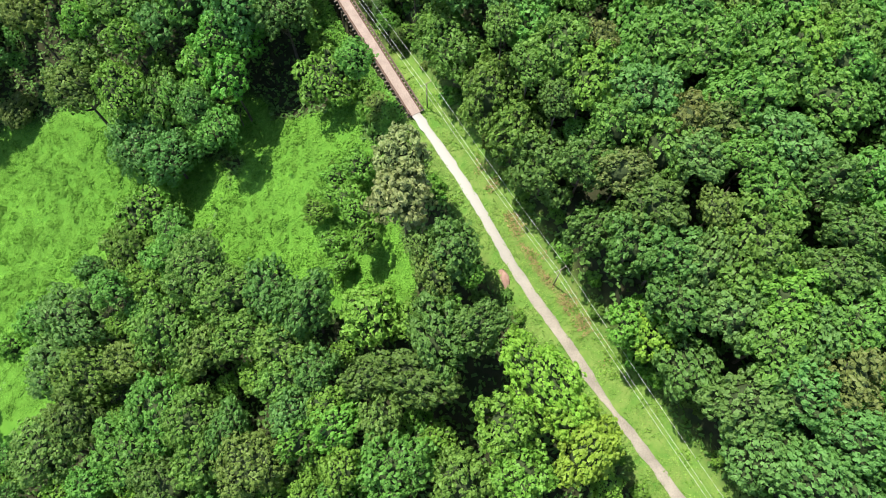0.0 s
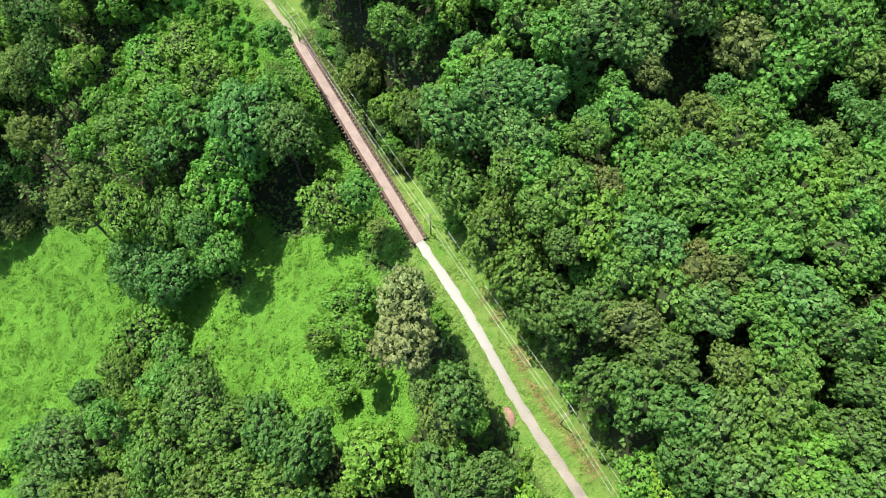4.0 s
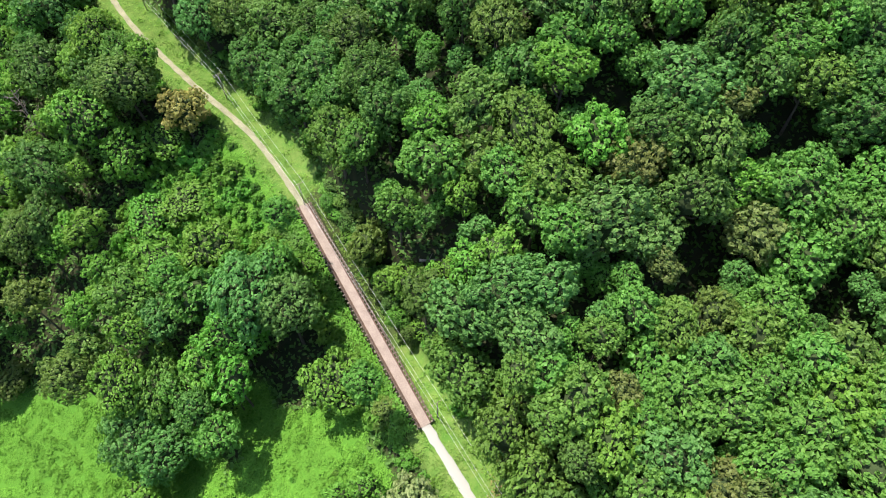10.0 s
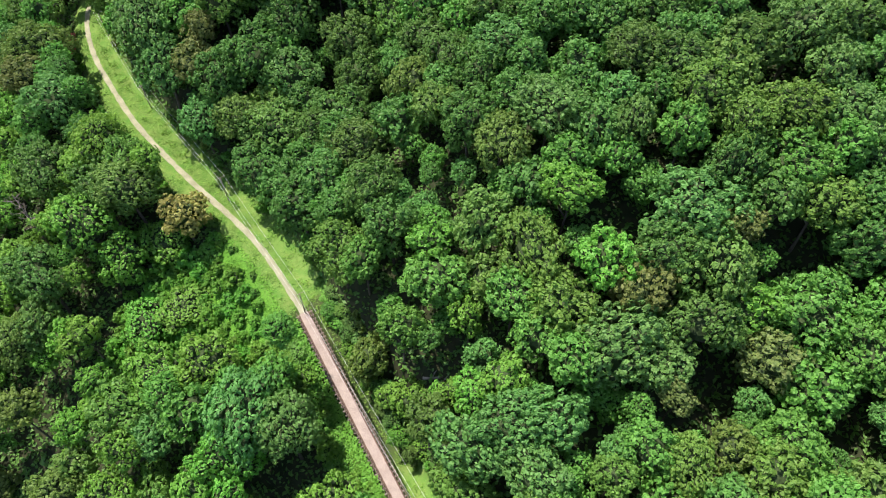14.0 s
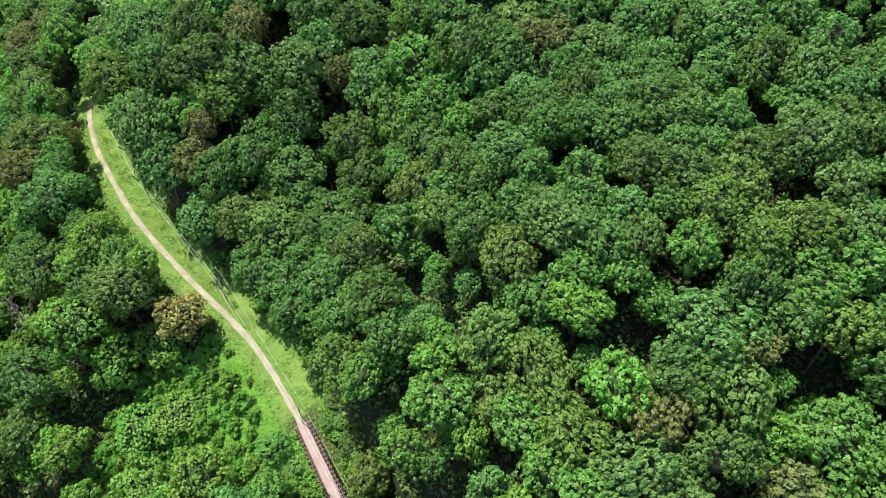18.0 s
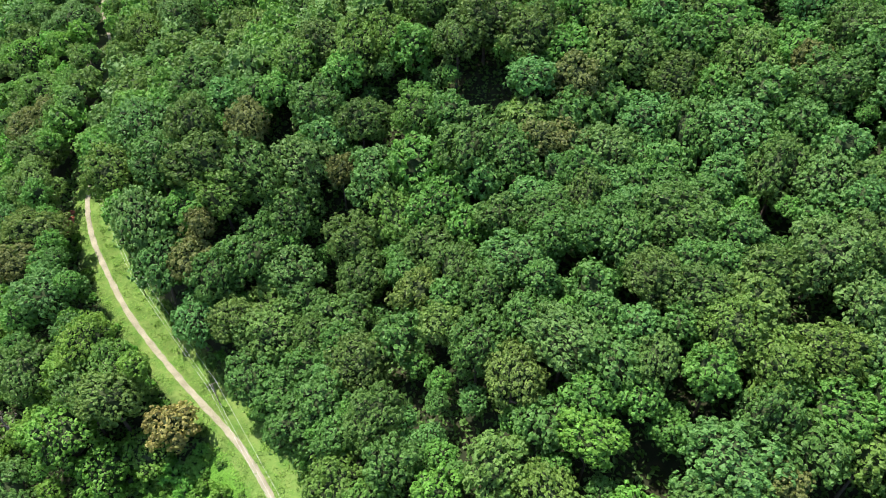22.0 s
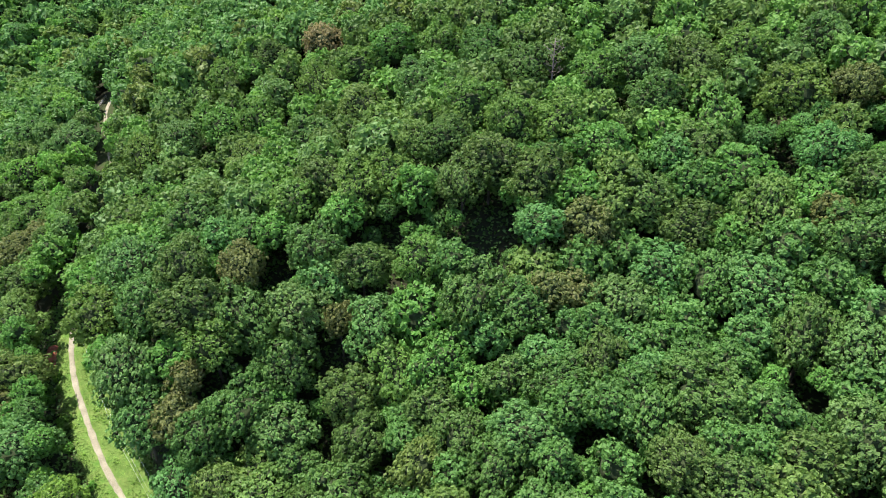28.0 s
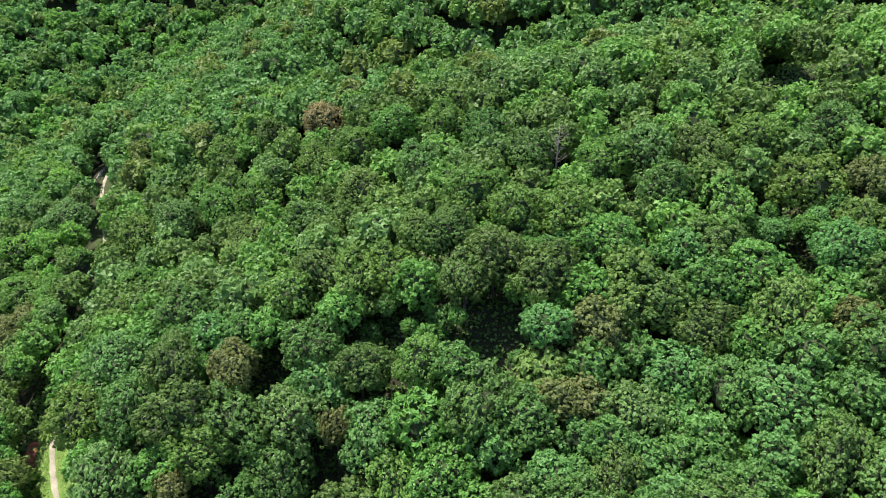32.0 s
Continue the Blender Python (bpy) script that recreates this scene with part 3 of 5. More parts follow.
tree("vine", -20.2, 58.5, 6.5, 2.8)
tree("vine", -15.4, 59.0, 9.0, 3.0)
tree("vine", -21.0, 47.2, 5.0, 2.5)
tree("vine", -15.6, 50.0, 10.0, 3.0)
tree("vine", -18.8, 42.6, 6.0, 2.4)
tree("vine", -44.5, 79.5, 9.0, 2.1)
tree("vine", -63.3, 57.8, 14.4, 6.8)
tree("maple", -64.5, 50.6, 15.7, 5.9)
tree("maple", -55.0, 52.2, 13.1, 3.9)
tree("vine", -23.9, 52.6, 7.3, 2.8)
tree("oak", 1.4, 37.7, 21.5, 4.4)
tree("olive", -1.2, 33.9, 20.7, 3.4)
tree("olive", -3.9, 38.5, 20.1, 2.6)
tree("maple", 2.3, 73.9, 16.7, 5.8)
tree("maple", -0.9, 78.6, 15.3, 3.6)
tree("maple", 8.4, 64.4, 16.4, 5.6)
tree("maple", 9.4, 69.6, 16.6, 2.9)
tree("maple", 13.4, 62.6, 16.8, 3.0)
tree("oak", 17.4, 57.0, 16.8, 2.8)
tree("maple", 11.9, 57.5, 15.9, 4.9)
tree("oak", 16.2, 50.1, 16.1, 5.1)
tree("maple", 18.1, 65.6, 18.5, 5.0)
tree("lime", 22.0, 60.1, 18.1, 4.6)
tree("brown", 24.0, 66.5, 16.8, 2.9)
tree("maple", 25.5, 52.6, 17.9, 4.3)
tree("ash", 29.9, 57.0, 18.1, 4.6)
tree("brown", 35.9, 53.3, 17.7, 4.0)
tree("brown", 40.4, 52.0, 17.5, 3.7)
tree("maple", 31.5, 48.1, 18.0, 4.4)
tree("ash", 35.9, 46.8, 17.8, 4.1)
tree("brown", 25.8, 44.9, 17.3, 3.5)
tree("oak", 20.8, 46.9, 17.7, 4.0)
tree("oak", 30.0, 39.7, 18.1, 4.5)
tree("oak", 23.3, 38.8, 15.6, 4.5)
tree("oak", 27.3, 34.8, 18.2, 4.6)
tree("oak", 31.3, 32.5, 17.8, 4.2)
tree("olive", 38.2, 38.6, 16.9, 3.0)
tree("maple", 44.6, 35.3, 19.8, 6.6)
tree("maple", 41.9, 29.3, 18.2, 4.6)
tree("lime", 46.5, 26.9, 18.3, 4.7)
tree("ash", 36.8, 30.9, 18.2, 4.6)
tree("oak", 32.3, 27.4, 18.1, 4.5)
tree("ash", 39.5, 24.7, 18.2, 4.6)
tree("lime", 28.5, 25.7, 14.9, 3.7)
tree("yellow", 31.4, 23.1, 14.9, 3.6)
tree("oak", 35.1, 18.2, 15.9, 4.9)
tree("maple", 44.1, 20.4, 18.3, 4.8)
tree("ash", 49.9, 21.9, 18.4, 4.9)
tree("maple", 54.6, 23.0, 18.0, 4.3)
tree("brown", 53.0, 15.3, 18.1, 4.4)
tree("ash", 46.7, 14.3, 18.4, 4.8)
tree("ash", 41.5, 13.1, 18.5, 5.0)
tree("ash", 42.6, 7.5, 18.9, 5.5)
tree("ash", 53.1, 8.4, 17.9, 4.3)
tree("ash", 48.9, 3.1, 18.4, 4.9)
tree("oak", 53.1, 28.9, 18.0, 4.3)
tree("oak", 56.8, 34.9, 18.1, 4.4)
tree("oak", 53.2, 42.7, 18.2, 4.6)
tree("ash", 48.2, 48.0, 18.5, 5.0)
tree("maple", 43.4, 46.3, 17.7, 4.0)
tree("maple", 44.0, 55.5, 18.7, 5.2)
tree("maple", 50.0, 59.7, 18.7, 5.3)
tree("maple", 38.6, 63.2, 18.6, 5.2)
tree("maple", 33.2, 65.6, 18.3, 4.8)
tree("maple", 46.0, 67.5, 18.8, 5.4)
tree("lime", 55.0, 64.6, 18.6, 5.1)
tree("maple", 60.9, 64.6, 18.1, 4.5)
tree("maple", 56.1, 54.0, 18.3, 4.7)
tree("maple", 46.2, 41.1, 17.7, 4.0)
# trees, stand 118
tree("orange", -61.3, 140.0, 15.1, 5.2)
tree("vine", -83.6, 139.2, 24.0, 7.5)
tree("olive", -73.6, 145.0, 23.5, 6.9)
tree("oak", -98.3, 154.8, 24.0, 7.5)
tree("oak", -91.5, 118.5, 23.0, 5.2)
tree("oak", -94.4, 130.0, 23.8, 7.2)
tree("olive", -95.5, 116.0, 23.6, 5.4)
tree("vine", -80.3, 115.5, 20.5, 4.4)
tree("vine", -76.6, 135.3, 15.4, 6.7)
tree("vine", -67.6, 139.3, 8.7, 5.9)
tree("vine", -68.7, 120.6, 9.0, 6.2)
tree("vine", -60.8, 123.7, 6.5, 5.6)
tree("vine", -49.4, 105.9, 18.3, 6.7)
tree("vine", -60.4, 104.4, 20.2, 6.6)
tree("ash", -40.3, 94.8, 24.0, 7.5)
tree("vine", -43.6, 88.4, 23.0, 6.3)
tree("ash", -31.7, 91.5, 22.6, 5.7)
tree("maple", -36.3, 102.1, 14.7, 4.7)
tree("vine", -22.8, 78.1, 15.0, 6.2)
tree("maple", -50.5, 95.0, 22.9, 5.2)
tree("maple", -66.2, 97.7, 22.2, 5.3)
tree("vine", -73.6, 103.5, 22.0, 3.4)
tree("oak", -44.2, 149.0, 16.8, 6.0)
tree("oak", -32.5, 135.0, 19.2, 5.9)
tree("oak", -27.0, 136.5, 18.7, 5.3)
tree("maple", -22.3, 120.6, 19.4, 6.2)
tree("maple", -17.2, 116.0, 17.5, 3.9)
tree("oak", -17.3, 130.8, 18.9, 5.5)
tree("oak", -12.5, 121.1, 18.3, 4.7)
tree("vine", -5.7, 116.1, 17.6, 3.9)
tree("maple", -4.2, 110.1, 18.7, 5.3)
tree("maple", -10.1, 103.3, 17.6, 3.8)
tree("vine", 1.8, 103.8, 14.5, 3.2)
tree("olive", -17.2, 105.0, 15.4, 4.3)
tree("vine", -8.4, 95.4, 11.0, 3.2)
tree("vine", -5.0, 93.4, 7.5, 3.0)
tree("vine", -0.6, 94.0, 7.0, 2.8)
tree("vine", -11.9, 96.9, 14.8, 3.5)
tree("olive", 4.7, 118.0, 18.7, 5.3)
tree("maple", 12.1, 111.7, 19.1, 5.7)
tree("lime", 18.8, 119.9, 18.1, 4.5)
tree("lime", 23.9, 108.0, 18.6, 5.1)
tree("maple", 16.4, 102.2, 18.7, 5.2)
tree("maple", 9.2, 104.1, 18.2, 4.6)
tree("maple", 13.5, 96.9, 18.1, 4.5)
tree("ash", 25.0, 95.2, 20.5, 7.5)
tree("ash", 31.3, 91.9, 18.0, 4.4)
tree("ash", 38.7, 115.1, 20.5, 7.5)
tree("olive", 41.5, 108.0, 20.5, 7.5)
tree("oak", 34.9, 109.4, 18.9, 5.5)
tree("brown", 30.1, 104.3, 18.6, 5.1)
tree("oak", 39.5, 99.7, 19.6, 6.4)
tree("lime", 47.2, 101.0, 18.4, 4.9)
tree("brown", 50.8, 94.8, 18.6, 5.1)
tree("brown", 33.5, 87.2, 16.6, 2.6)
tree("maple", 59.4, 101.0, 20.5, 7.5)
tree("maple", 64.7, 93.5, 19.4, 6.2)
tree("oak", 68.5, 110.2, 19.7, 6.5)
tree("maple", 60.1, 116.1, 18.7, 5.3)
tree("oak", 52.6, 117.5, 18.6, 5.2)
tree("brown", 46.5, 113.4, 17.4, 3.6)
tree("oak", -5.2, 88.6, 17.8, 4.3)
tree("ash", 1.4, 81.4, 18.4, 4.9)
tree("ash", 8.4, 83.2, 19.0, 5.6)
tree("ash", 14.0, 82.8, 18.4, 4.9)
tree("ash", 10.6, 74.8, 18.1, 4.4)
tree("maple", 28.0, 79.3, 17.8, 4.1)
tree("maple", 33.0, 77.6, 17.5, 3.8)
tree("maple", 22.3, 75.3, 17.0, 3.1)
tree("olive", 40.5, 79.1, 17.4, 3.6)
tree("maple", 50.5, 80.3, 18.4, 4.9)
tree("maple", 44.6, 75.3, 18.2, 4.7)
tree("vine", 6.9, 90.4, 17.7, 4.0)
tree("vine", 2.4, 88.5, 17.3, 3.5)
# trees, stand 193
tree("ash", -98.8, 174.4, 24.0, 7.5)
tree("lime", -83.1, 158.3, 23.3, 6.6)
tree("olive", -120.4, 214.0, 24.0, 7.5)
tree("olive", -111.1, 194.4, 24.0, 7.5)
tree("brown", -134.8, 256.6, 24.0, 7.5)
tree("oak", -151.7, 263.0, 24.0, 7.5)
tree("brown", -111.5, 185.4, 22.9, 6.2)
tree("maple", -76.2, 152.2, 22.6, 5.8)
tree("oak", -81.9, 147.0, 23.0, 6.3)
tree("maple", -88.7, 201.9, 20.5, 7.5)
tree("ash", -80.3, 210.8, 20.5, 7.5)
tree("oak", -74.1, 198.8, 20.1, 7.0)
tree("ash", -74.7, 183.9, 20.5, 7.5)
tree("ash", -69.7, 175.0, 20.4, 7.4)
tree("oak", -62.0, 196.0, 20.5, 7.5)
tree("oak", -65.8, 204.9, 20.1, 7.0)
tree("brown", -51.8, 203.8, 19.0, 5.6)
tree("oak", -49.7, 194.5, 20.5, 7.5)
tree("maple", -55.8, 188.0, 19.3, 6.0)
tree("ash", -37.5, 194.0, 20.5, 7.5)
tree("oak", -38.7, 185.6, 19.8, 6.6)
tree("brown", -60.5, 180.8, 17.7, 3.9)
tree("brown", -61.2, 174.3, 18.5, 5.0)
tree("oak", -47.4, 176.1, 20.2, 7.1)
tree("oak", -55.7, 170.8, 19.5, 6.3)
tree("ash", -38.2, 172.9, 19.7, 6.5)
tree("brown", -28.0, 192.1, 17.6, 3.9)
tree("ash", -19.8, 188.5, 20.1, 7.0)
tree("oak", -23.5, 177.2, 19.6, 6.3)
tree("oak", -21.8, 168.5, 19.4, 6.1)
tree("maple", -14.3, 180.0, 19.5, 6.2)
tree("maple", -5.4, 177.5, 20.1, 7.0)
tree("oak", -6.5, 169.0, 19.2, 5.9)
tree("oak", 2.1, 189.1, 20.5, 7.5)
tree("oak", 11.2, 186.3, 19.4, 6.2)
tree("olive", -8.7, 157.1, 18.8, 5.3)
tree("oak", -35.0, 166.3, 18.3, 4.7)
tree("oak", -25.0, 158.4, 20.5, 7.5)
tree("olive", -41.7, 157.6, 20.2, 7.1)
tree("olive", -49.7, 161.6, 18.9, 5.6)
tree("oak", -31.1, 155.7, 19.1, 5.7)
tree("oak", -19.9, 144.8, 19.5, 6.3)
tree("ash", -59.7, 163.3, 16.7, 5.8)
tree("oak", -1.8, 161.4, 19.0, 5.6)
tree("oak", 4.7, 152.7, 19.3, 6.0)
tree("ash", 9.2, 157.3, 19.4, 6.1)
tree("oak", 2.2, 140.7, 19.1, 5.8)
tree("oak", 11.3, 142.9, 18.5, 4.9)
tree("ash", 16.5, 136.7, 19.7, 6.5)
tree("olive", 7.8, 132.3, 18.9, 5.5)
tree("oak", 24.3, 132.5, 18.8, 5.3)
tree("oak", 30.4, 131.4, 17.8, 4.1)
tree("oak", 40.3, 158.5, 20.5, 7.5)
tree("oak", 29.7, 156.9, 18.7, 5.3)
tree("oak", 32.9, 146.7, 18.9, 5.5)
tree("oak", 39.6, 142.6, 19.1, 5.7)
tree("ash", 31.6, 185.8, 20.4, 7.3)
tree("brown", 23.2, 189.3, 18.5, 5.0)
tree("brown", 16.9, 189.1, 18.0, 4.4)
tree("oak", 50.7, 188.7, 20.5, 7.5)
tree("ash", 56.8, 183.2, 20.3, 7.3)
tree("ash", 41.5, 194.9, 19.6, 6.4)
tree("oak", 61.8, 170.7, 20.1, 7.0)
tree("ash", 66.8, 165.1, 19.2, 5.9)
tree("oak", 75.1, 162.6, 18.5, 5.0)
tree("ash", 62.3, 149.3, 20.3, 7.3)
tree("oak", 69.3, 149.9, 19.4, 6.1)
tree("oak", 52.3, 145.3, 18.5, 5.0)
tree("maple", 43.2, 134.2, 19.0, 5.6)
tree("maple", 47.8, 129.5, 18.9, 5.5)
tree("maple", 56.4, 131.3, 19.2, 5.8)
tree("ash", 64.9, 138.6, 18.6, 5.1)
tree("maple", 38.7, 128.1, 18.1, 4.5)
tree("ash", 66.1, 129.6, 19.2, 5.9)
tree("oak", 46.9, 123.1, 18.8, 5.4)
tree("maple", 56.4, 121.8, 19.1, 5.7)
tree("oak", 24.8, 172.5, 18.9, 5.6)
tree("oak", 16.4, 167.3, 18.8, 5.4)
tree("oak", 7.6, 170.5, 18.5, 5.0)
# trees, stand 274
tree("maple", -108.6, 287.6, 20.5, 7.5)
tree("ash", -95.7, 292.9, 20.5, 7.5)
tree("maple", -96.4, 257.7, 20.5, 7.5)
tree("oak", -68.0, 223.1, 20.3, 7.3)
tree("olive", -65.7, 268.1, 20.5, 7.5)
tree("maple", -41.7, 222.4, 20.5, 7.5)
tree("oak", -35.6, 229.4, 20.1, 7.0)
tree("maple", -24.8, 222.8, 20.5, 7.5)
tree("maple", -17.4, 224.4, 19.6, 6.3)
tree("oak", -34.4, 208.3, 19.6, 6.4)
tree("oak", -23.3, 201.7, 19.2, 5.8)
tree("maple", -10.0, 200.5, 19.1, 5.7)
tree("oak", -0.9, 216.9, 19.3, 6.0)
tree("oak", 6.0, 222.5, 20.5, 7.5)
tree("maple", 11.5, 236.3, 20.2, 7.1)
tree("maple", 1.3, 246.8, 20.5, 7.5)
tree("maple", 24.5, 235.6, 20.5, 7.5)
tree("maple", 31.1, 224.6, 20.5, 7.5)
tree("oak", 17.5, 218.2, 20.3, 7.3)
tree("ash", 15.8, 203.5, 18.7, 5.2)
tree("brown", 26.5, 204.9, 19.8, 6.6)
tree("oak", 40.8, 210.5, 20.4, 7.4)
tree("oak", 49.0, 202.6, 20.2, 7.1)
tree("maple", 59.9, 212.0, 20.5, 7.5)
tree("oak", 55.1, 222.0, 20.1, 7.0)
tree("olive", 64.3, 202.6, 20.0, 6.9)
tree("brown", 73.9, 196.5, 17.9, 4.2)
tree("oak", 83.6, 203.2, 19.8, 6.6)
tree("oak", 76.8, 190.1, 20.3, 7.3)
tree("ash", 77.3, 213.2, 19.7, 6.5)
tree("maple", 79.1, 233.8, 20.5, 7.5)
tree("maple", 59.7, 231.6, 20.5, 7.5)
tree("oak", 48.7, 241.1, 20.5, 7.5)
tree("ash", 46.1, 256.5, 20.5, 7.5)
tree("maple", 35.6, 253.8, 20.5, 7.5)
tree("oak", 17.3, 263.5, 20.5, 7.5)
tree("oak", 7.2, 279.1, 20.5, 7.5)
tree("maple", -6.2, 295.5, 20.5, 7.5)
tree("maple", -21.0, 301.5, 20.5, 7.5)
tree("maple", -31.8, 295.1, 20.5, 7.5)
tree("rust", -48.1, 320.4, 20.3, 7.3)
tree("brown", -43.2, 369.2, 20.5, 7.5)
tree("maple", -47.0, 294.7, 20.5, 7.5)
tree("oak", -68.0, 322.7, 20.5, 7.5)
tree("ash", -87.3, 349.0, 20.5, 7.5)
tree("maple", -85.8, 323.0, 20.5, 7.5)
tree("oak", -104.9, 332.7, 20.5, 7.5)
tree("maple", -66.5, 291.2, 20.5, 7.5)
tree("maple", -81.2, 293.0, 20.5, 7.5)
tree("oak", -12.6, 270.5, 20.5, 7.5)
tree("olive", -29.2, 266.8, 20.5, 7.5)
tree("olive", -12.2, 233.0, 18.8, 5.4)
tree("oak", -41.6, 257.5, 20.5, 7.5)
tree("oak", -4.5, 230.1, 19.2, 5.8)
tree("maple", 72.8, 251.8, 20.5, 7.5)
tree("oak", 58.8, 250.9, 20.4, 7.3)
tree("brown", 90.3, 231.3, 19.0, 5.6)
tree("oak", 90.7, 249.8, 20.5, 7.5)
tree("maple", -198.0, 393.0, 24.0, 7.5)
tree("ash", -141.8, 306.6, 24.0, 7.5)
tree("vine", -158.8, 299.4, 24.0, 7.5)
tree("oak", -168.1, 325.3, 24.0, 7.5)
tree("brown", -142.6, 259.2, 24.0, 7.5)
tree("olive", -256.7, 534.9, 24.0, 7.5)
tree("ash", -278.5, 513.1, 24.0, 7.5)
tree("brown", -207.1, 534.2, 24.0, 7.5)
tree("vine", -128.9, 402.3, 20.5, 7.5)
tree("oak", -127.3, 233.5, 23.9, 7.3)
tree("maple", -144.7, 273.9, 24.0, 7.5)

# openings in the forest's roof: x, y, radius
GAPS = [(5.5, 208.0, 7.4), (24.3, 257.2, 4.0), (70.5, 217.5, 6.9), (-17.5, 207.5, 5.5), (-53.2, 184.2, 5.7), (0.0, 127.4, 4.5), (28.8, 117.6, 4.9), (41.9, 125.0, 4.4), (-29.6, 172.4, 5.0),
        (42.9, 90.0, 5.0), (58.3, 113.7, 6.5), (62.0, 81.7, 4.5), (22.5, 72.9, 4.0), (-95.3, 108.8, 6.5), (8.2, 101.1, 4.2), (5.7, 18.1, 5.3), (-39.2, 88.9, 6.4),
        (-29.1, 95.4, 5.8), (-30.0, 82.0, 6.0), (-36.0, 79.0, 5.0), (-22.1, 12.6, 4.6), (-30.0, 183.5, 5.6), (83.1, 210.9, 5.8)]


GAPS += [(-101.0, 142.8, 4.0), (-112.8, 214.5, 4.2), (-94.4, 88.9, 6.5), (-87.0, 94.4, 6.5), (-104.5, 85.3, 6.5), (-15.5, 155.8, 4.0),
         (-11, 114, 4.5), (37, 90, 5), (57, 49.5, 3.5), (-9, 136, 5), (-1, 128, 4), (26, 118, 4.5), (38, 84, 4), (60, 81, 5), (56, 112, 5), (-78, 125, 4), (-52, 185, 5.5), (-32, 172, 5), (-14, 139, 4.5), (-16, 203, 5), (3, 205, 6.5), (-34, 184, 5.5),
         (56, 159, 4), (59, 140, 4.5), (78, 178, 5), (41, 124, 4), (-43, 205, 3.5), (-65, 173, 4), (69, 216, 6), (87, 279, 7), (108, 298, 9), (-28, 187, 4), (-74, 210, 3.5), (1, 17, 5), (34, 38, 3), (-35, 88, 7), (-25, 91, 4.5), (8.5, 36.5, 3),
         (-83, 101, 6), (-86, 108, 5), (-101, 109, 5), (-83.5, 124, 4.5), (-53, 88, 3.5), (-4, 98.5, 3), (-17, 110, 4), (-98, 122, 3.5), (21.5, 85.5, 3.6)]
# the clearing where the trail comes out of the trees again
CLEARING = [(-155, 368, 11), (-151, 352, 10), (-147, 340, 8), (-142.5, 332, 7.2), (-150, 392, 9), (-146, 381, 8), (-137, 390, 7), (-144, 314, 6), (-172, 412, 8), (-178, 450, 8), (-190, 500, 9)]


def scatter(sites, protos, name, label):
    """Joins many trees into one mesh for each kind of leaf. Sites: kind, x, y, crown radius, height."""
    rng = np.random.default_rng(21)
    kinds = sorted({s[0] for s in sites})
    for kind in kinds:
        some = [s[1:] for s in sites if s[0] == kind]
        g = ground([s[0] for s in some], [s[1] for s in some])
        vs, fs, ms, n = [], [], [], 0
        for (x, y, w, h), z in zip(some, g):
            v, f, inner = protos[int(rng.integers(len(protos)))]
            k, a = w * 1.06 / 4.5, rng.uniform(0, 6.28)
            c, q = math.cos(a) * k, math.sin(a) * k
            top = v[:, 2].max() * k
            vs.append(np.stack([v[:, 0] * c - v[:, 1] * q + x, v[:, 0] * q + v[:, 1] * c + y, v[:, 2] * k + z + max(0.2, h - top)], 1))
            fs.append(f + n)
            ms.append(inner)
            n += len(v)
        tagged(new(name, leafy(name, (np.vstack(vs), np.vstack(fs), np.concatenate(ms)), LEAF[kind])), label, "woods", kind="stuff")


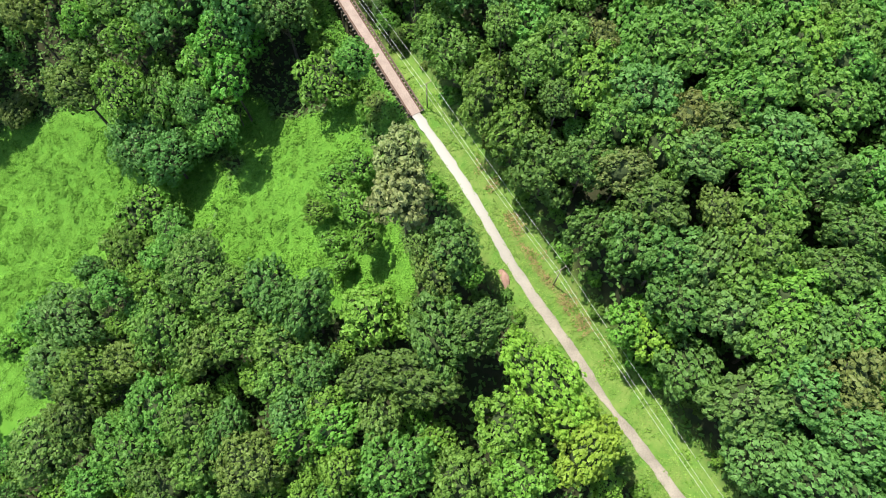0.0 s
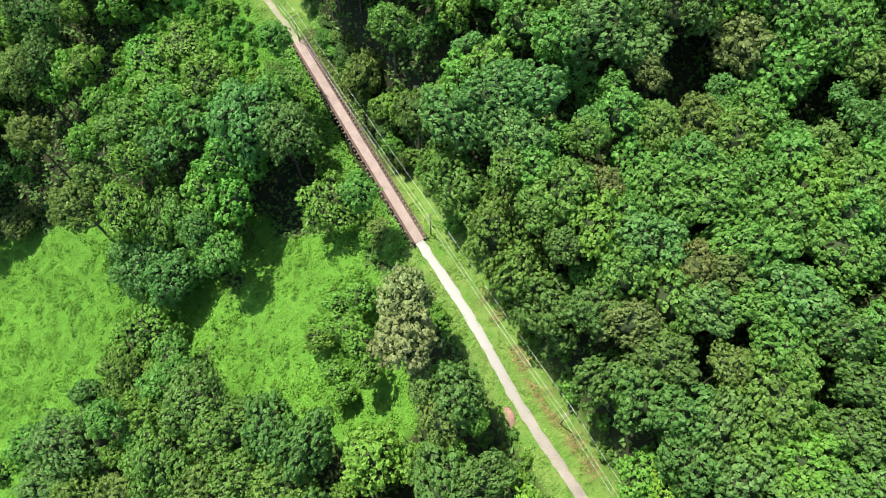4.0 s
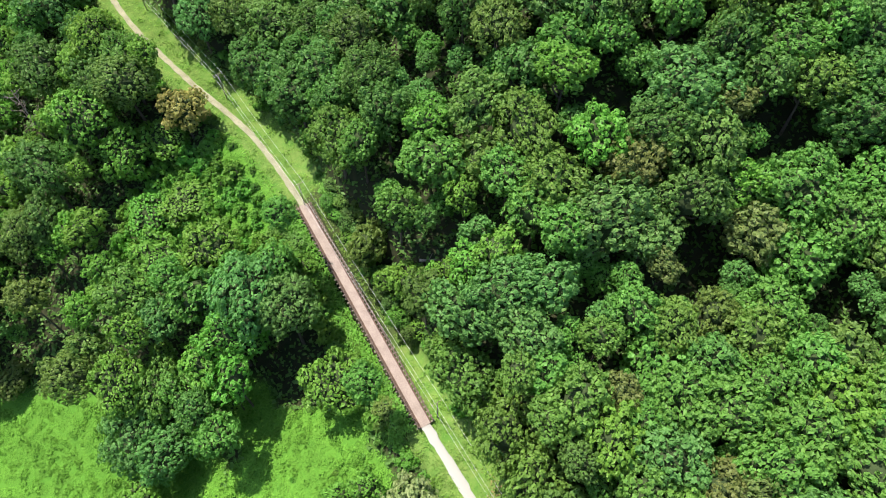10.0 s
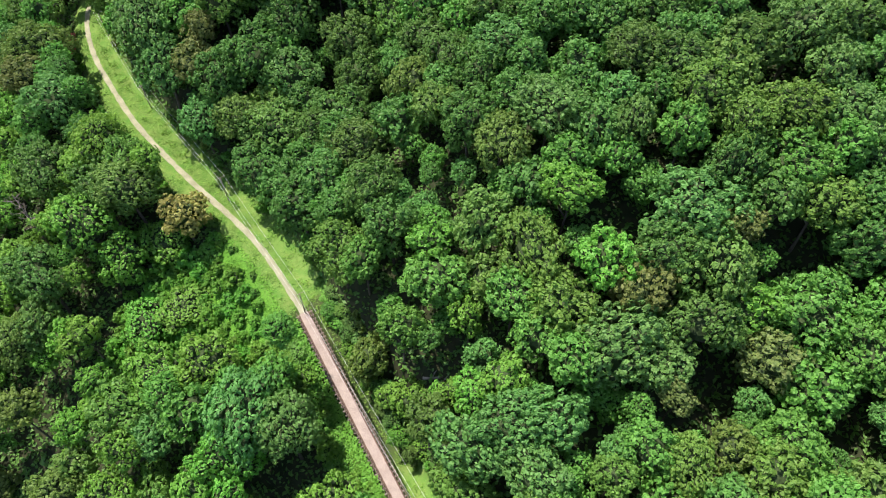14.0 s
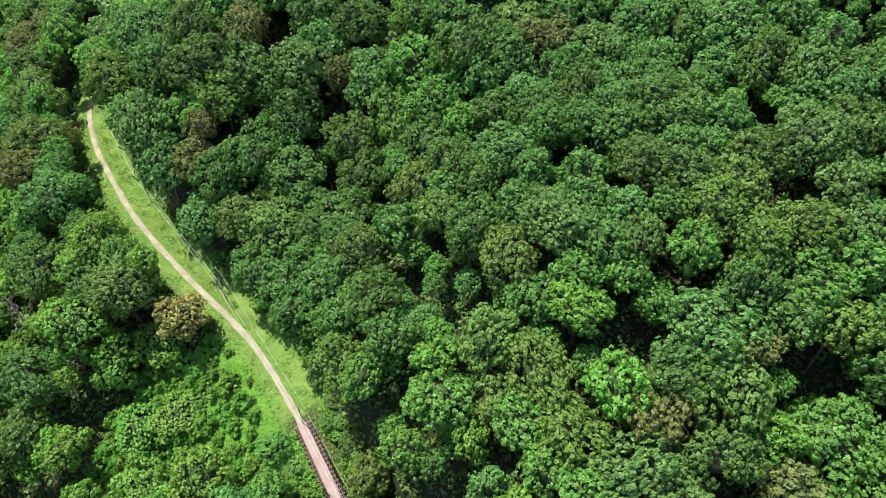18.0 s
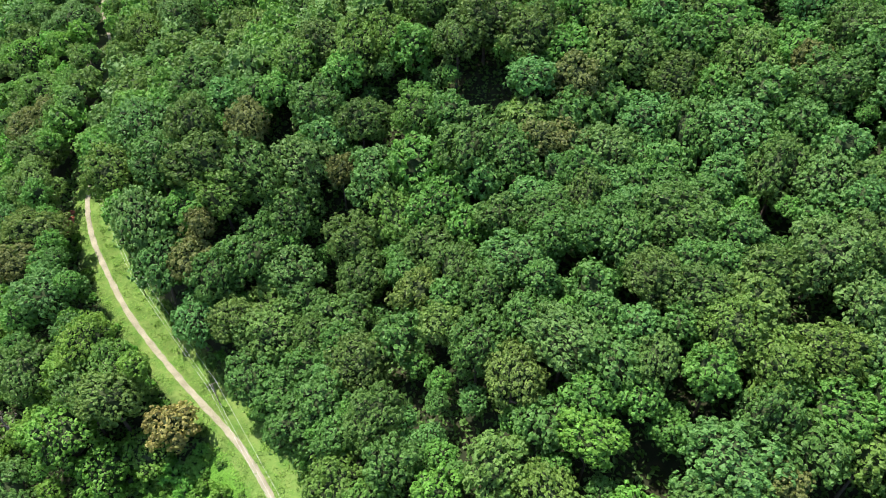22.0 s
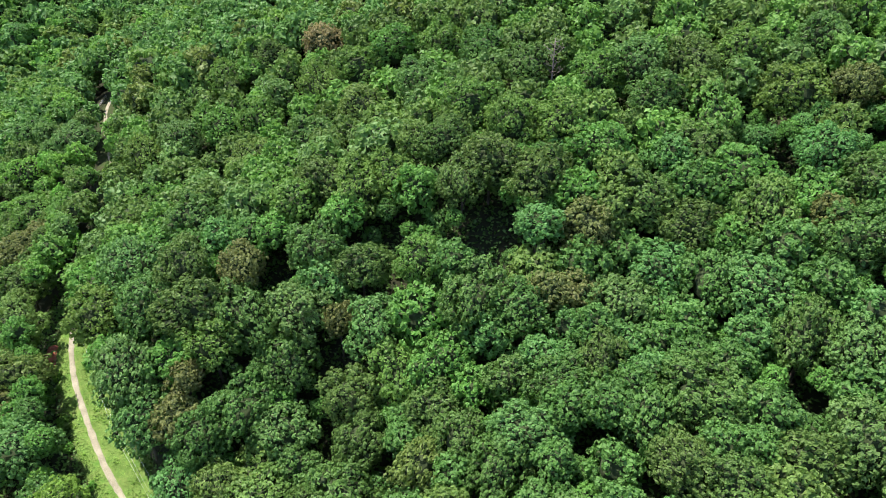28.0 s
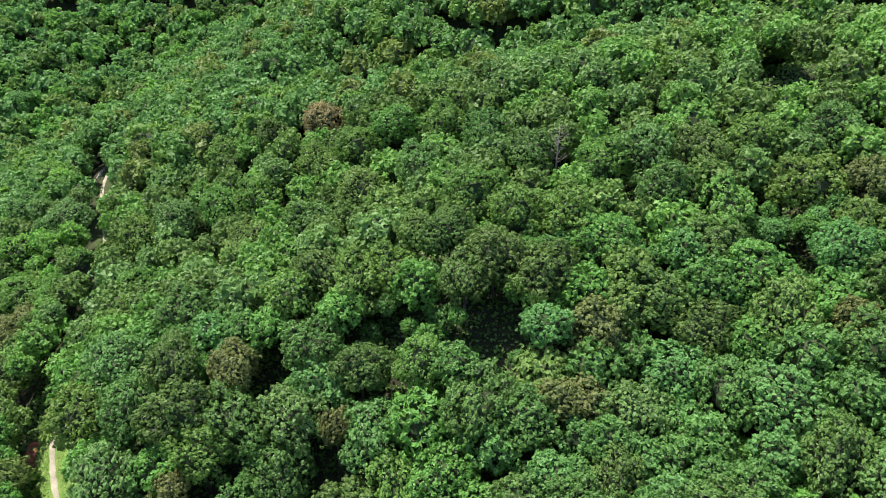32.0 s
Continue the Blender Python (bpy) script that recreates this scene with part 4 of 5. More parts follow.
def fill():
    """The wood between the trees placed above."""
    rng = np.random.default_rng(3)
    kinds = ["oak"] * 7 + ["maple"] * 7 + ["ash"] * 4 + ["olive"] * 2
    cand = []
    for y in np.arange(-16, 335, 2.5):
        for x in np.arange(-(95 + 0.46 * max(y, 0)), 78 + 0.42 * y, 2.5):
            cand.append((x + rng.uniform(-1.2, 1.2), y + rng.uniform(-1.2, 1.2)))
    cand = np.array(cand)
    rng.shuffle(cand)
    s, d = trail(cand[:, 0], cand[:, 1])
    edge = np.where(cand[:, 1] > 228, 3.2, 8.5)
    ok = ((d > edge) | (d < -np.minimum(edge, 7))) & (meadow(cand[:, 0], cand[:, 1]) < 0.15)
    for gx, gy, gr in CLEARING:
        ok &= np.hypot(cand[:, 0] - gx, cand[:, 1] - gy) > gr
    got, rad = np.array([p[:2] for p in PLANTED]), np.array([p[2] for p in PLANTED])
    near, far = [], []
    open_sky = np.array(GAPS)
    for (x, y), dd in zip(cand[ok], d[ok]):
        w = (rng.uniform(4.8, 8.0) if y > 185 else rng.uniform(3.6, 6.4)) if dd > 0 else rng.uniform(3.0, 5.4)
        if (dd < 0 and -dd < w * 1.06 + (5.5 if y < 72 else 3.6) or 0 < dd < w * 0.8 + 4.0) and y < 226:
            continue
        if (np.hypot(open_sky[:, 0] - x, open_sky[:, 1] - y) < open_sky[:, 2] + 0.7 * w).any():
            continue
        if y >= 226 and abs(dd) < (w * 0.6 + 0.5 if dd > 0 else w * 0.7 + 1.5):
            continue
        if dd < 0 and -82 < x < -34 and 103 < y < 140 and rng.uniform() < 0.5:
            continue
        if (np.hypot(got[:, 0] - x, got[:, 1] - y) < (0.69 if y > 222 and dd > 0 else 0.90 if y < 45 and dd < 0 else 0.62) * (rad + w)).any():
            continue
        h = (rng.uniform(15.0, 20.5) if dd > 16 else rng.uniform(12.5, 15.5) + 3 * (y > 228)) if dd > 0 else rng.uniform(16, 24)
        kind = kinds[int(rng.integers(len(kinds)))]
        if dd < 0 and rng.uniform() < 0.55:
            kind = ("maple", "vine", "lime", "maple")[int(rng.integers(4))]
        if 2 < x < 32 and 52 < y < 114 and kind == "oak":
            kind = "maple"
        if (2 < x < 80 and 138 < y < 196 or -40 < x < -16 and 156 < y < 176) and kind == "maple":
            kind = "oak"
        if dd < 0 and -112 < x < -62 and 112 < y < 168 and rng.uniform() < 0.7:
            kind = ("vine", "lime", "vine")[int(rng.integers(3))]
        if dd < 0 and -82 < x < -34 and 103 < y < 140:
            h, w, kind = rng.uniform(3, 6), rng.uniform(1.8, 2.8), "vine"
        (far if y > 225 or x < -130 else near).append((kind, float(x), float(y), w, h))
        got, rad = np.vstack([got, (x, y)]), np.r_[rad, w]
    # slighter trees in what room is left, low enough to stay in their neighbours' shade
    thin = np.random.default_rng(31)
    for (x, y), dd in zip(cand[ok], d[ok]):
        w = thin.uniform(2.0, 3.2)
        if not (dd > 11 or dd < -9) or y > 236 or dd < 0 and (thin.uniform() < 0.7 or -82 < x < -34 and 103 < y < 140):
            continue
        if (np.hypot(open_sky[:, 0] - x, open_sky[:, 1] - y) < 0.7 * open_sky[:, 2] + 0.5 * w).any():
            continue
        if (np.hypot(got[:, 0] - x, got[:, 1] - y) < 0.66 * (rad + w)).any():
            continue
        kind = (("oak", "maple", "maple", "ash") if dd > 0 else ("vine", "lime", "maple", "vine"))[int(thin.integers(4))]
        near.append((kind, float(x), float(y), w, thin.uniform(9.5, 14.0) + (thin.uniform(1, 4) if dd < 0 else 0)))
        got, rad = np.vstack([got, (x, y)]), np.r_[rad, w]
    protos = [any_crown(rng, "", gap=0.92, spray=12, leaf=0.28) for _ in range(9)]
    scatter(near, protos, "woods", "dense broadleaf woods filling in between larger trees")
    protos = [any_crown(rng, "", gap=1.05, spray=6, leaf=0.42, heart=0.60, cores=False) for _ in range(8)]
    scatter(far, protos, "distant_woods", "dense broadleaf woods further up the hillside")


fill()


def far_woods():
    """The wooded slopes beyond, too far to tell tree from tree."""
    rng = np.random.default_rng(8)
    for y, end, step, gap, leaf in ((331.0, 440, 9.2, 1.2, 0.50), (441.0, 900, 13.0, 1.8, 0.95)):
        protos = [crown(rng, gap=gap, spray=5, leaf=leaf, heart=0.62, cores=False, high=rng.uniform(6.8, 9.0), lobes=int(rng.integers(12, 20)), ragged=0.2) for _ in range(6)]
        sites = []
        while y < end:
            for x in np.arange(-(70 + 0.54 * y), 160 if y < 440 else 40, step):
                if rng.uniform() > 0.93 and x < -100:
                    continue
                w = rng.uniform(5.0, 8.8)
                # weighted to blue-green ash: leaf colour takes the place of distant haze
                kind = ("oak", "maple", "ash", "ash", "ash", "maple", "oak", "olive")[int(rng.integers(8))]
                sites.append((kind, x + rng.uniform(-3.5, 3.5), y + rng.uniform(-3.5, 3.5), w, rng.uniform(14, 19) + w * 0.8))
            y += step
        s, d = trail([p[1] for p in sites], [p[2] for p in sites])
        scatter([p for p, dd in zip(sites, d) if abs(dd) > 3 and min(math.hypot(p[1] - a, p[2] - b) - c for a, b, c in CLEARING) > 0], protos, "far_woods", "far-off dense woods on the valley slopes")


far_woods()


# ---- shrubs and low growth ----
def shrub_shapes(kind):
    rng = np.random.default_rng(77 + len(kind))
    made = []
    for i in range(3):
        v, f, inner = crown(rng, radius=1.5, high=2.2, lobes=11, gap=0.45, spray=9, leaf=0.20, ragged=0.25, fluff=0.7)
        made.append(leafy("foliage", (v - (0, 0, 0.15), f, inner), LEAF[kind]))
    return made


def stems(rng):
    v, f = [], []
    for i in range(5):
        a = i * 1.256 + rng.uniform(-0.3, 0.3)
        v2, f2 = pipe([(0, 0, -0.3), (0.25 * math.cos(a), 0.25 * math.sin(a), 0.5), (0.7 * math.cos(a), 0.7 * math.sin(a), 1.2)], [0.06, 0.045, 0.02], 5)
        f += [tuple(k + len(v) for k in q) for q in f2]
        v += list(v2)
    return mesh_of("stems", v, f, BARK, False)


BUSH = {k: shrub_shapes(k) for k in ("vine", "maple", "olive")}
STEMS = stems(np.random.default_rng(4))
bush_rng = np.random.default_rng(31)


def shrub(kind, x, y, wide):
    root = new("shrub")
    root.matrix_basis = pose(x, y, float(ground(x, y)[0]), 0, 0, bush_rng.uniform(0, 360)) @ Matrix.Scale(wide / 1.5, 4)
    tagged(root, {"vine": "bright green shrub overgrown with creeping vines", "maple": "leafy green shrub at the wood's edge", "olive": "dull green shrub among rough grass"}[kind], "shrub", "shrubs at the wood's edge")
    part_of("foliage", BUSH[kind][int(bush_rng.integers(3))], root)
    part_of("stems", STEMS, root)


def verge_shrubs():
    """Shrubs between the grass verges and the trees, along both sides of the trail."""
    for k in range(0, len(LINE), 2):
        if not (15 < RUN[k] < 300):
            continue
        right = np.array([WAY[k, 1], -WAY[k, 0]])
        for side in (1, -1):
            if bush_rng.uniform() > (0.62 if side > 0 else 0.5):
                continue
            d = bush_rng.uniform(6.6, 9.6) if side > 0 else -bush_rng.uniform(3.6, 8.0)
            p = LINE[k] + right * d
            if BRIDGE_A - 4 < RUN[k] < BRIDGE_B + 4 and abs(d) < (4.5 if d > 0 else 3.2):
                continue
            shrub(("vine", "maple", "olive")[int(bush_rng.choice(3, p=(0.5, 0.35, 0.15)))], float(p[0]), float(p[1]), bush_rng.uniform(0.9, 2.0))


verge_shrubs()


def bridge_shrubs():
    """Scrub growing up close to the downhill side of the bridge."""
    for k in range(len(LINE)):
        if not BRIDGE_A + 1 < RUN[k] < BRIDGE_B - 1 or k % 2:
            continue
        right = np.array([WAY[k, 1], -WAY[k, 0]])
        for d, w in ((-bush_rng.uniform(3.6, 4.4), bush_rng.uniform(0.9, 1.4)), (-bush_rng.uniform(6.0, 8.0), bush_rng.uniform(1.6, 2.6))):
            p = LINE[k] + right * d
            shrub(("vine", "maple")[int(bush_rng.integers(2))], float(p[0]), float(p[1]), w)


bridge_shrubs()


def gully_trees():
    """Slender vine-hung trees that reach up to the bridge deck out of the gully."""
    for k in range(len(LINE)):
        if (BRIDGE_A + 2 < RUN[k] < BRIDGE_A + 12 or BRIDGE_A + 40 < RUN[k] < BRIDGE_B - 3) and k % 5 == 0:
            right = np.array([WAY[k, 1], -WAY[k, 0]])
            p = LINE[k] - right * bush_rng.uniform(4.6, 5.4)
            g = float(ground(p[0], p[1])[0])
            tree(("vine", "maple", "olive")[k // 5 % 3], float(p[0]), float(p[1]), max(3.0, -g - bush_rng.uniform(0.3, 1.6)), bush_rng.uniform(2.0, 2.6))


gully_trees()


def uphill_thicket():
    """Saplings and vine-hung scrub crowding the uphill side of the bridge's far half."""
    for k in range(len(LINE)):
        if not BRIDGE_A + 17 < RUN[k] < BRIDGE_B + 1 or k % 3:
            continue
        right = np.array([WAY[k, 1], -WAY[k, 0]])
        for i in range(2):
            w = bush_rng.uniform(1.3, 2.2)
            p = LINE[k] + right * bush_rng.uniform(2.6 + w, 4.2 + w + 2.2 * i)
            g = float(ground(p[0], p[1])[0])
            tree(("maple", "vine", "oak", "ash")[int(bush_rng.integers(4))], float(p[0]), float(p[1]), max(2.5, -g + bush_rng.uniform(0.5, 3.5)), w)


uphill_thicket()


def vine_mounds():
    """Low mounds of shrubs buried in vines, in the open ground below the trail."""
    made = []
    while len(made) < 84:
        x, y = bush_rng.uniform(-80, -37), bush_rng.uniform(106, 138)
        w = bush_rng.uniform(1.4, 2.9)
        s, d = trail(x, y)
        if d[0] > -5.5 - w or any(math.hypot(x - a, y - b) < 0.7 * (w + c) for a, b, c in made):
            if len(made) < 84 and bush_rng.uniform() < 0.002:
                break
            continue
        made.append((x, y, w))
        shrub("vine", x, y, w)
    for i in range(26):
        x, y = bush_rng.uniform(-44, -14), bush_rng.uniform(38, 66)
        if meadow(np.array([x]), np.array([y]))[0] > 0.5:
            shrub("vine", x, y, bush_rng.uniform(0.35, 0.9))


vine_mounds()


def carpet(name, label, mat, x0, x1, y0, y1, count, leaf, want, lift, tilt, seed, bend=0.35, along=False):
    """Countless leaves or blades over the ground where want(x, y) says so."""
    rng = np.random.default_rng(seed)
    x, y = rng.uniform(x0, x1, count), rng.uniform(y0, y1, count)
    if along:  # the first span runs along the trail, the second across it
        k = np.searchsorted(RUN, np.clip(x, 0, RUN[-1] - 1))
        x, y = LINE[k, 0] + WAY[k, 1] * y + rng.normal(size=count) * 0.3, LINE[k, 1] - WAY[k, 0] * y + rng.normal(size=count) * 0.3
    keep = rng.uniform(size=count) < want(x, y)
    x, y = x[keep], y[keep]
    z = ground(x, y) + meadow(x, y) * hummock(x, y) + lift * rng.uniform(0.2, 1.0, len(x))
    n = rng.normal(size=(len(x), 3)) * tilt + (0, 0, 1)
    v, f = leaves(rng, np.stack([x, y, z], 1), n, leaf * rng.uniform(0.6, 1.4, len(x)), bend)
    return tagged(new(name, mesh_of(name, v, f, mat)), label, "plants", kind="stuff")


def hummocks():
    """Low humps in the vine cover where it has climbed over stumps and scrub."""
    rng = np.random.default_rng(14)
    x, y = rng.uniform(-112, -8, 1500), rng.uniform(30, 85, 1500)
    keep = meadow(x, y) > 0.6
    x, y = x[keep], y[keep]
    size = rng.uniform(0.35, 1.1, len(x)) * np.where(rng.uniform(size=len(x)) < 0.12, 1.6, 1)
    c = np.repeat(np.arange(len(x)), (size * size * 46).astype(int) + 14)
    d = rng.normal(size=(len(c), 3)) * (1, 1, 0.7) + (0, 0, 0.5)
    d /= np.linalg.norm(d, axis=1)[:, None]
    d[:, 2] = np.abs(d[:, 2])
    base = ground(x, y) + hummock(x, y)
    at = np.stack([x[c], y[c], base[c]], 1) + d * size[c][:, None] * (1, 1, 0.62)
    v, f = leaves(rng, at, d + rng.normal(size=d.shape) * 0.3, 0.19 * rng.uniform(0.7, 1.3, len(c)))
    tagged(new("vine_hummocks", mesh_of("vine_hummocks", v, f, MEADOW_LEAF)), "low humps of creeping vines over stumps and scrub", "plants", kind="stuff")


hummocks()


def verge(x, y):
    s, d = trail(x, y)
    w = smooth(240, 225, y) * smooth(8.5, 6.5, d) * np.where((s > BRIDGE_A) & (s < BRIDGE_B) & (d < 0), 0.15, 1) * smooth(-5.0, -3.4, d) * np.where(np.abs(d) > 1.0, 1, np.where(np.abs(d) > 0.6, 0.12, 0))
    return w * np.where((s > BRIDGE_A) & (s < BRIDGE_B) & (np.abs(d) < 2.2), 0, 1) * (0.55 + 0.45 * np.sin(x * 0.6) * np.sin(y * 0.5))


carpet("meadow_vines", "bright green creeping vines smothering open ground", MEADOW_LEAF, -125, -5, 18, 140, 270000, 0.20, meadow, 0.20, 0.26, 1)
carpet("verge_grass", "rough sunlit grass and weeds beside the trail", GRASS, 0, 320, -5, 8.5, 110000, 0.14, verge, 0.16, 0.30, 2, along=True)


def weeds(x, y):
    """Patches of taller weeds in the verges, thickest towards the trees."""
    d = trail(x, y)[1]
    patch = np.sin(x * 0.9 + 1.7 * np.sin(y * 0.6)) * np.sin(y * 1.1 + 1.3 * np.sin(x * 0.5))
    return verge(x, y) * smooth(1.4, 3.0, np.abs(d)) * smooth(0.05, 0.45, patch + 0.12 * (np.abs(d) - 3))


def dry(x, y):
    """Withered brush where the strip under the cables has been cut."""
    s, d = trail(x, y)
    patch = np.sin(x * 0.7 + 1.1 * np.sin(y * 0.5)) * np.sin(y * 0.6 + 1.4 * np.sin(x * 0.4))
    return smooth(70, 78, s) * smooth(118, 104, s) * smooth(2.2, 3.4, d) * smooth(6.8, 5.2, d) * smooth(-0.25, 0.4, patch)


carpet("dry_brush", "withered tan brush under the power cables", DRY, 66, 120, 1.8, 7, 14000, 0.12, dry, 0.45, 0.6, 12, along=True)
carpet("verge_weeds", "patches of leafy weeds and brambles in the grass verges", LEAF["vine"], 0, 320, -5, 8.5, 90000, 0.17, weeds, 0.55, 0.6, 6, along=True)


def under(x, y):
    s, d = trail(x, y)
    open_sky = np.ones(len(x))
    for gx, gy, gr in GAPS:
        open_sky = np.minimum(open_sky, smooth(gr - 2, gr + 3, np.hypot(x - gx, y - gy)))
    return np.where((d > 6.5) | (d < -4.5), 0.8, 0.0) * (1 - meadow(x, y)) * (0.8 + 0.2 * open_sky) * np.where((y < 45) & (d < 0), 0.9, 1.0)


carpet("undergrowth", "low leafy undergrowth below the trees", LEAF["oak"], -130, 130, -15, 310, 210000, 0.5, under, 1.6, 0.6, 3)

def gully(x, y):
    s, d = trail(x, y)
    return ((s > BRIDGE_A) & (s < BRIDGE_B)) * smooth(-1.6, -2.4, d) * smooth(-8.5, -6.0, d) * 0.9


carpet("gully_vines", "tangled vines and saplings below the bridge's side", LEAF["vine"], -46, 0, 62, 126, 110000, 0.24, gully, 1.8, 0.5, 9)


# ---- the bridge ----
def footbridge():
    ka, kb = int(np.argmin(abs(RUN - BRIDGE_A))), int(np.argmin(abs(RUN - BRIDGE_B)))
    a, b = Vector((*LINE[ka], 0)), Vector((*LINE[kb], 0))
    along = (b - a).normalized()
    right = Vector((along.y, -along.x, 0))
    length = (b - a).length
    root = new("trestle_footbridge")
    root.matrix_basis = Matrix.Translation(a)
    tagged(root, "long timber trail bridge with pink-brown deck boards and side railings", "bridge")
    rng = random.Random(6)

    def at(s, w, z):
        return along * s + right * w + Vector((0, 0, z))

    v, f, n = [], [], 0
    s = 0.0
    while s < length:
        w = 0.235
        z = 0.16 + rng.uniform(-0.008, 0.008)
        skew = rng.uniform(-0.04, 0.04)
        for dz in (0, -0.06):
            for u, q in ((s, -0.90 + skew), (s + w, -0.90 + skew), (s + w, 0.90 + skew), (s, 0.90 + skew)):
                v.append(tuple(at(u, q, z + dz)))
        f += [(n, n + 1, n + 2, n + 3), (n + 7, n + 6, n + 5, n + 4), (n, n + 4, n + 5, n + 1), (n + 1, n + 5, n + 6, n + 2), (n + 2, n + 6, n + 7, n + 3), (n + 3, n + 7, n + 4, n)]
        n += 8
        s += w + 0.015
    tagged(part_of("decking", mesh_of("decking", np.array(v), np.array(f), PLANK), root, "worn pink-brown deck boards"), kind="stuff")
    for side in (-1, 1):
        bm = bmesh.new()
        beam(bm, at(0, side * 0.95, -0.55), at(length, side * 0.95, -0.55), 0.35, 0.9)
        part("girder", bm, STEEL, root)
        bm = bmesh.new()
        beam(bm, at(0, side * 1.05, 0.16), at(length, side * 1.05, 0.16), 0.24, 0.18)
        part("guard_timber", bm, STEEL, root, "dark timber edge beam")
        for z, h in ((1.22, 0.14), (0.80, 0.12), (0.42, 0.12)):
            bm = bmesh.new()
            beam(bm, at(0, side * 1.46, z), at(length, side * 1.46, z), 0.08 if z < 1.2 else 0.14, h if z < 1.2 else 0.07)
            part("rail", bm, TIMBER, root)
    bm = bmesh.new()
    beam(bm, (0, 0, -0.2), (0, 0, 1.2), 0.15, 0.15)
    post = part("post", bm, TIMBER, root)
    bm = bmesh.new()
    beam(bm, right * -1.85, right * 1.85, 0.26, 0.22)
    tie = part("cross_tie", bm, TIMBER_GREY, root, "grey weathered timber cross tie")
    k, count = 0, int(length / 1.0)
    for i in range(count + 1):
        t = tie if i == 0 else part_of("cross_tie", tie.data, root, "grey weathered timber cross tie")
        t.location = at(0.2 + i * (length - 0.4) / count, rng.uniform(-0.06, 0.06), -0.02)
        if i % 2 == 0:
            for side in (-1, 1):
                p = post if k == 0 else part_of("post", post.data, root)
                k += 1
                p.location = at(0.2 + i * (length - 0.4) / count, side * 1.56, 0)
                p.rotation_euler = (0, 0, math.atan2(along.y, along.x))
    for s in (10, 20, 30, 40, 50):
        p = a + at(s, 0, 0)
        g = float(ground(p.x, p.y)[0]) - 0.6
        bent = part_of("trestle_bent", None, root)
        for w0, w1 in ((-1.2, -1.35), (-0.4, -0.5), (0.4, 0.5), (1.2, 1.35)):
            bm = bmesh.new()
            beam(bm, at(s, w0, -1.0), at(s, w1, g), 0.3, 0.3, along)
            part("leg", bm, TIMBER, bent)
        bm = bmesh.new()
        beam(bm, at(s, -1.4, -1.15), at(s, 1.4, -1.15), 0.32, 0.3)
        part("cap_beam", bm, TIMBER, bent)
    return root


footbridge()

# ---- power line ----
WIRE = grain_material("aluminium_cable", (0.55, 0.55, 0.53), (0.68, 0.68, 0.66), 1.0, 6.0, 0.45, 0.0)
POLES = [(44.5, -8.0), (19.0, 35.6), (-3.0, 71.3), (-32.2, 118.6), (-54.4, 150.0), (-81.0, 182.0), (-102.0, 214.0)]
POLE_HIGH = 8.2


def pole(x, y, way):
    root = new("utility_pole")
    root.matrix_basis = pose(x, y, float(ground(x, y)[0]), 0, 0, math.degrees(way))
    tagged(root, "weathered wooden utility pole with one crossarm and cables", "utility pole", "poles of the power line")
    v, f = pipe([(0, 0, -1), (0, 0, 3), (0.02, 0, POLE_HIGH)], [0.13, 0.11, 0.085], 9)
    part_of("pole", mesh_of("pole", v, f, TIMBER_GREY, False), root)
    bm = bmesh.new()
    beam(bm, (-1.15, 0.14, POLE_HIGH - 0.35), (1.15, 0.14, POLE_HIGH - 0.35), 0.08, 0.10)
    part("crossarm", bm, TIMBER_GREY, root)
    for u in (-1.05, -0.4, 1.05):
        v, f = pipe([(u, 0.14, POLE_HIGH - 0.28), (u, 0.14, POLE_HIGH - 0.16), (u, 0.14, POLE_HIGH - 0.05)], [0.04, 0.065, 0.035], 8)
        part_of("insulator", mesh_of("insulator", v, f, WIRE, False), root)


def power_line():
    ways = []
    for i, (x, y) in enumerate(POLES):
        p, q = POLES[max(i - 1, 0)], POLES[min(i + 1, len(POLES) - 1)]
        ways.append(math.atan2(q[1] - p[1], q[0] - p[0]) - math.pi / 2)
        pole(x, y, ways[-1])
    tops = [float(ground(x, y)[0]) + POLE_HIGH - 0.06 for x, y in POLES]
    for u in (-1.05, -0.4, 1.05):
        pts = []
        for i in range(len(POLES) - 1):
            ends = [Vector((POLES[j][0] + math.cos(ways[j]) * u - math.sin(ways[j]) * 0.14, POLES[j][1] + math.sin(ways[j]) * u + math.cos(ways[j]) * 0.14, tops[j])) for j in (i, i + 1)]
            for t in np.linspace(0, 1, 15)[: 15 if i == len(POLES) - 2 else 14]:
                pts.append(tuple(ends[0].lerp(ends[1], float(t)) - Vector((0, 0, 3.2 * t * (1 - t)))))
        v, f = pipe(pts, [0.017] * len(pts), 5)
        tagged(new("overhead_cable", mesh_of("overhead_cable", v, f, WIRE, False)), "thin pale power cable strung between wooden poles", "cable", "cables of the power line")


power_line()

# ---- bare clay and dead wood ----
CLAY = grain_material("pink_clay", (0.24, 0.14, 0.10), (0.40, 0.27, 0.20), 0.9, 5.0)
RED_CLAY = grain_material("red_clay", (0.24, 0.07, 0.035), (0.40, 0.14, 0.08), 0.8, 4.0)


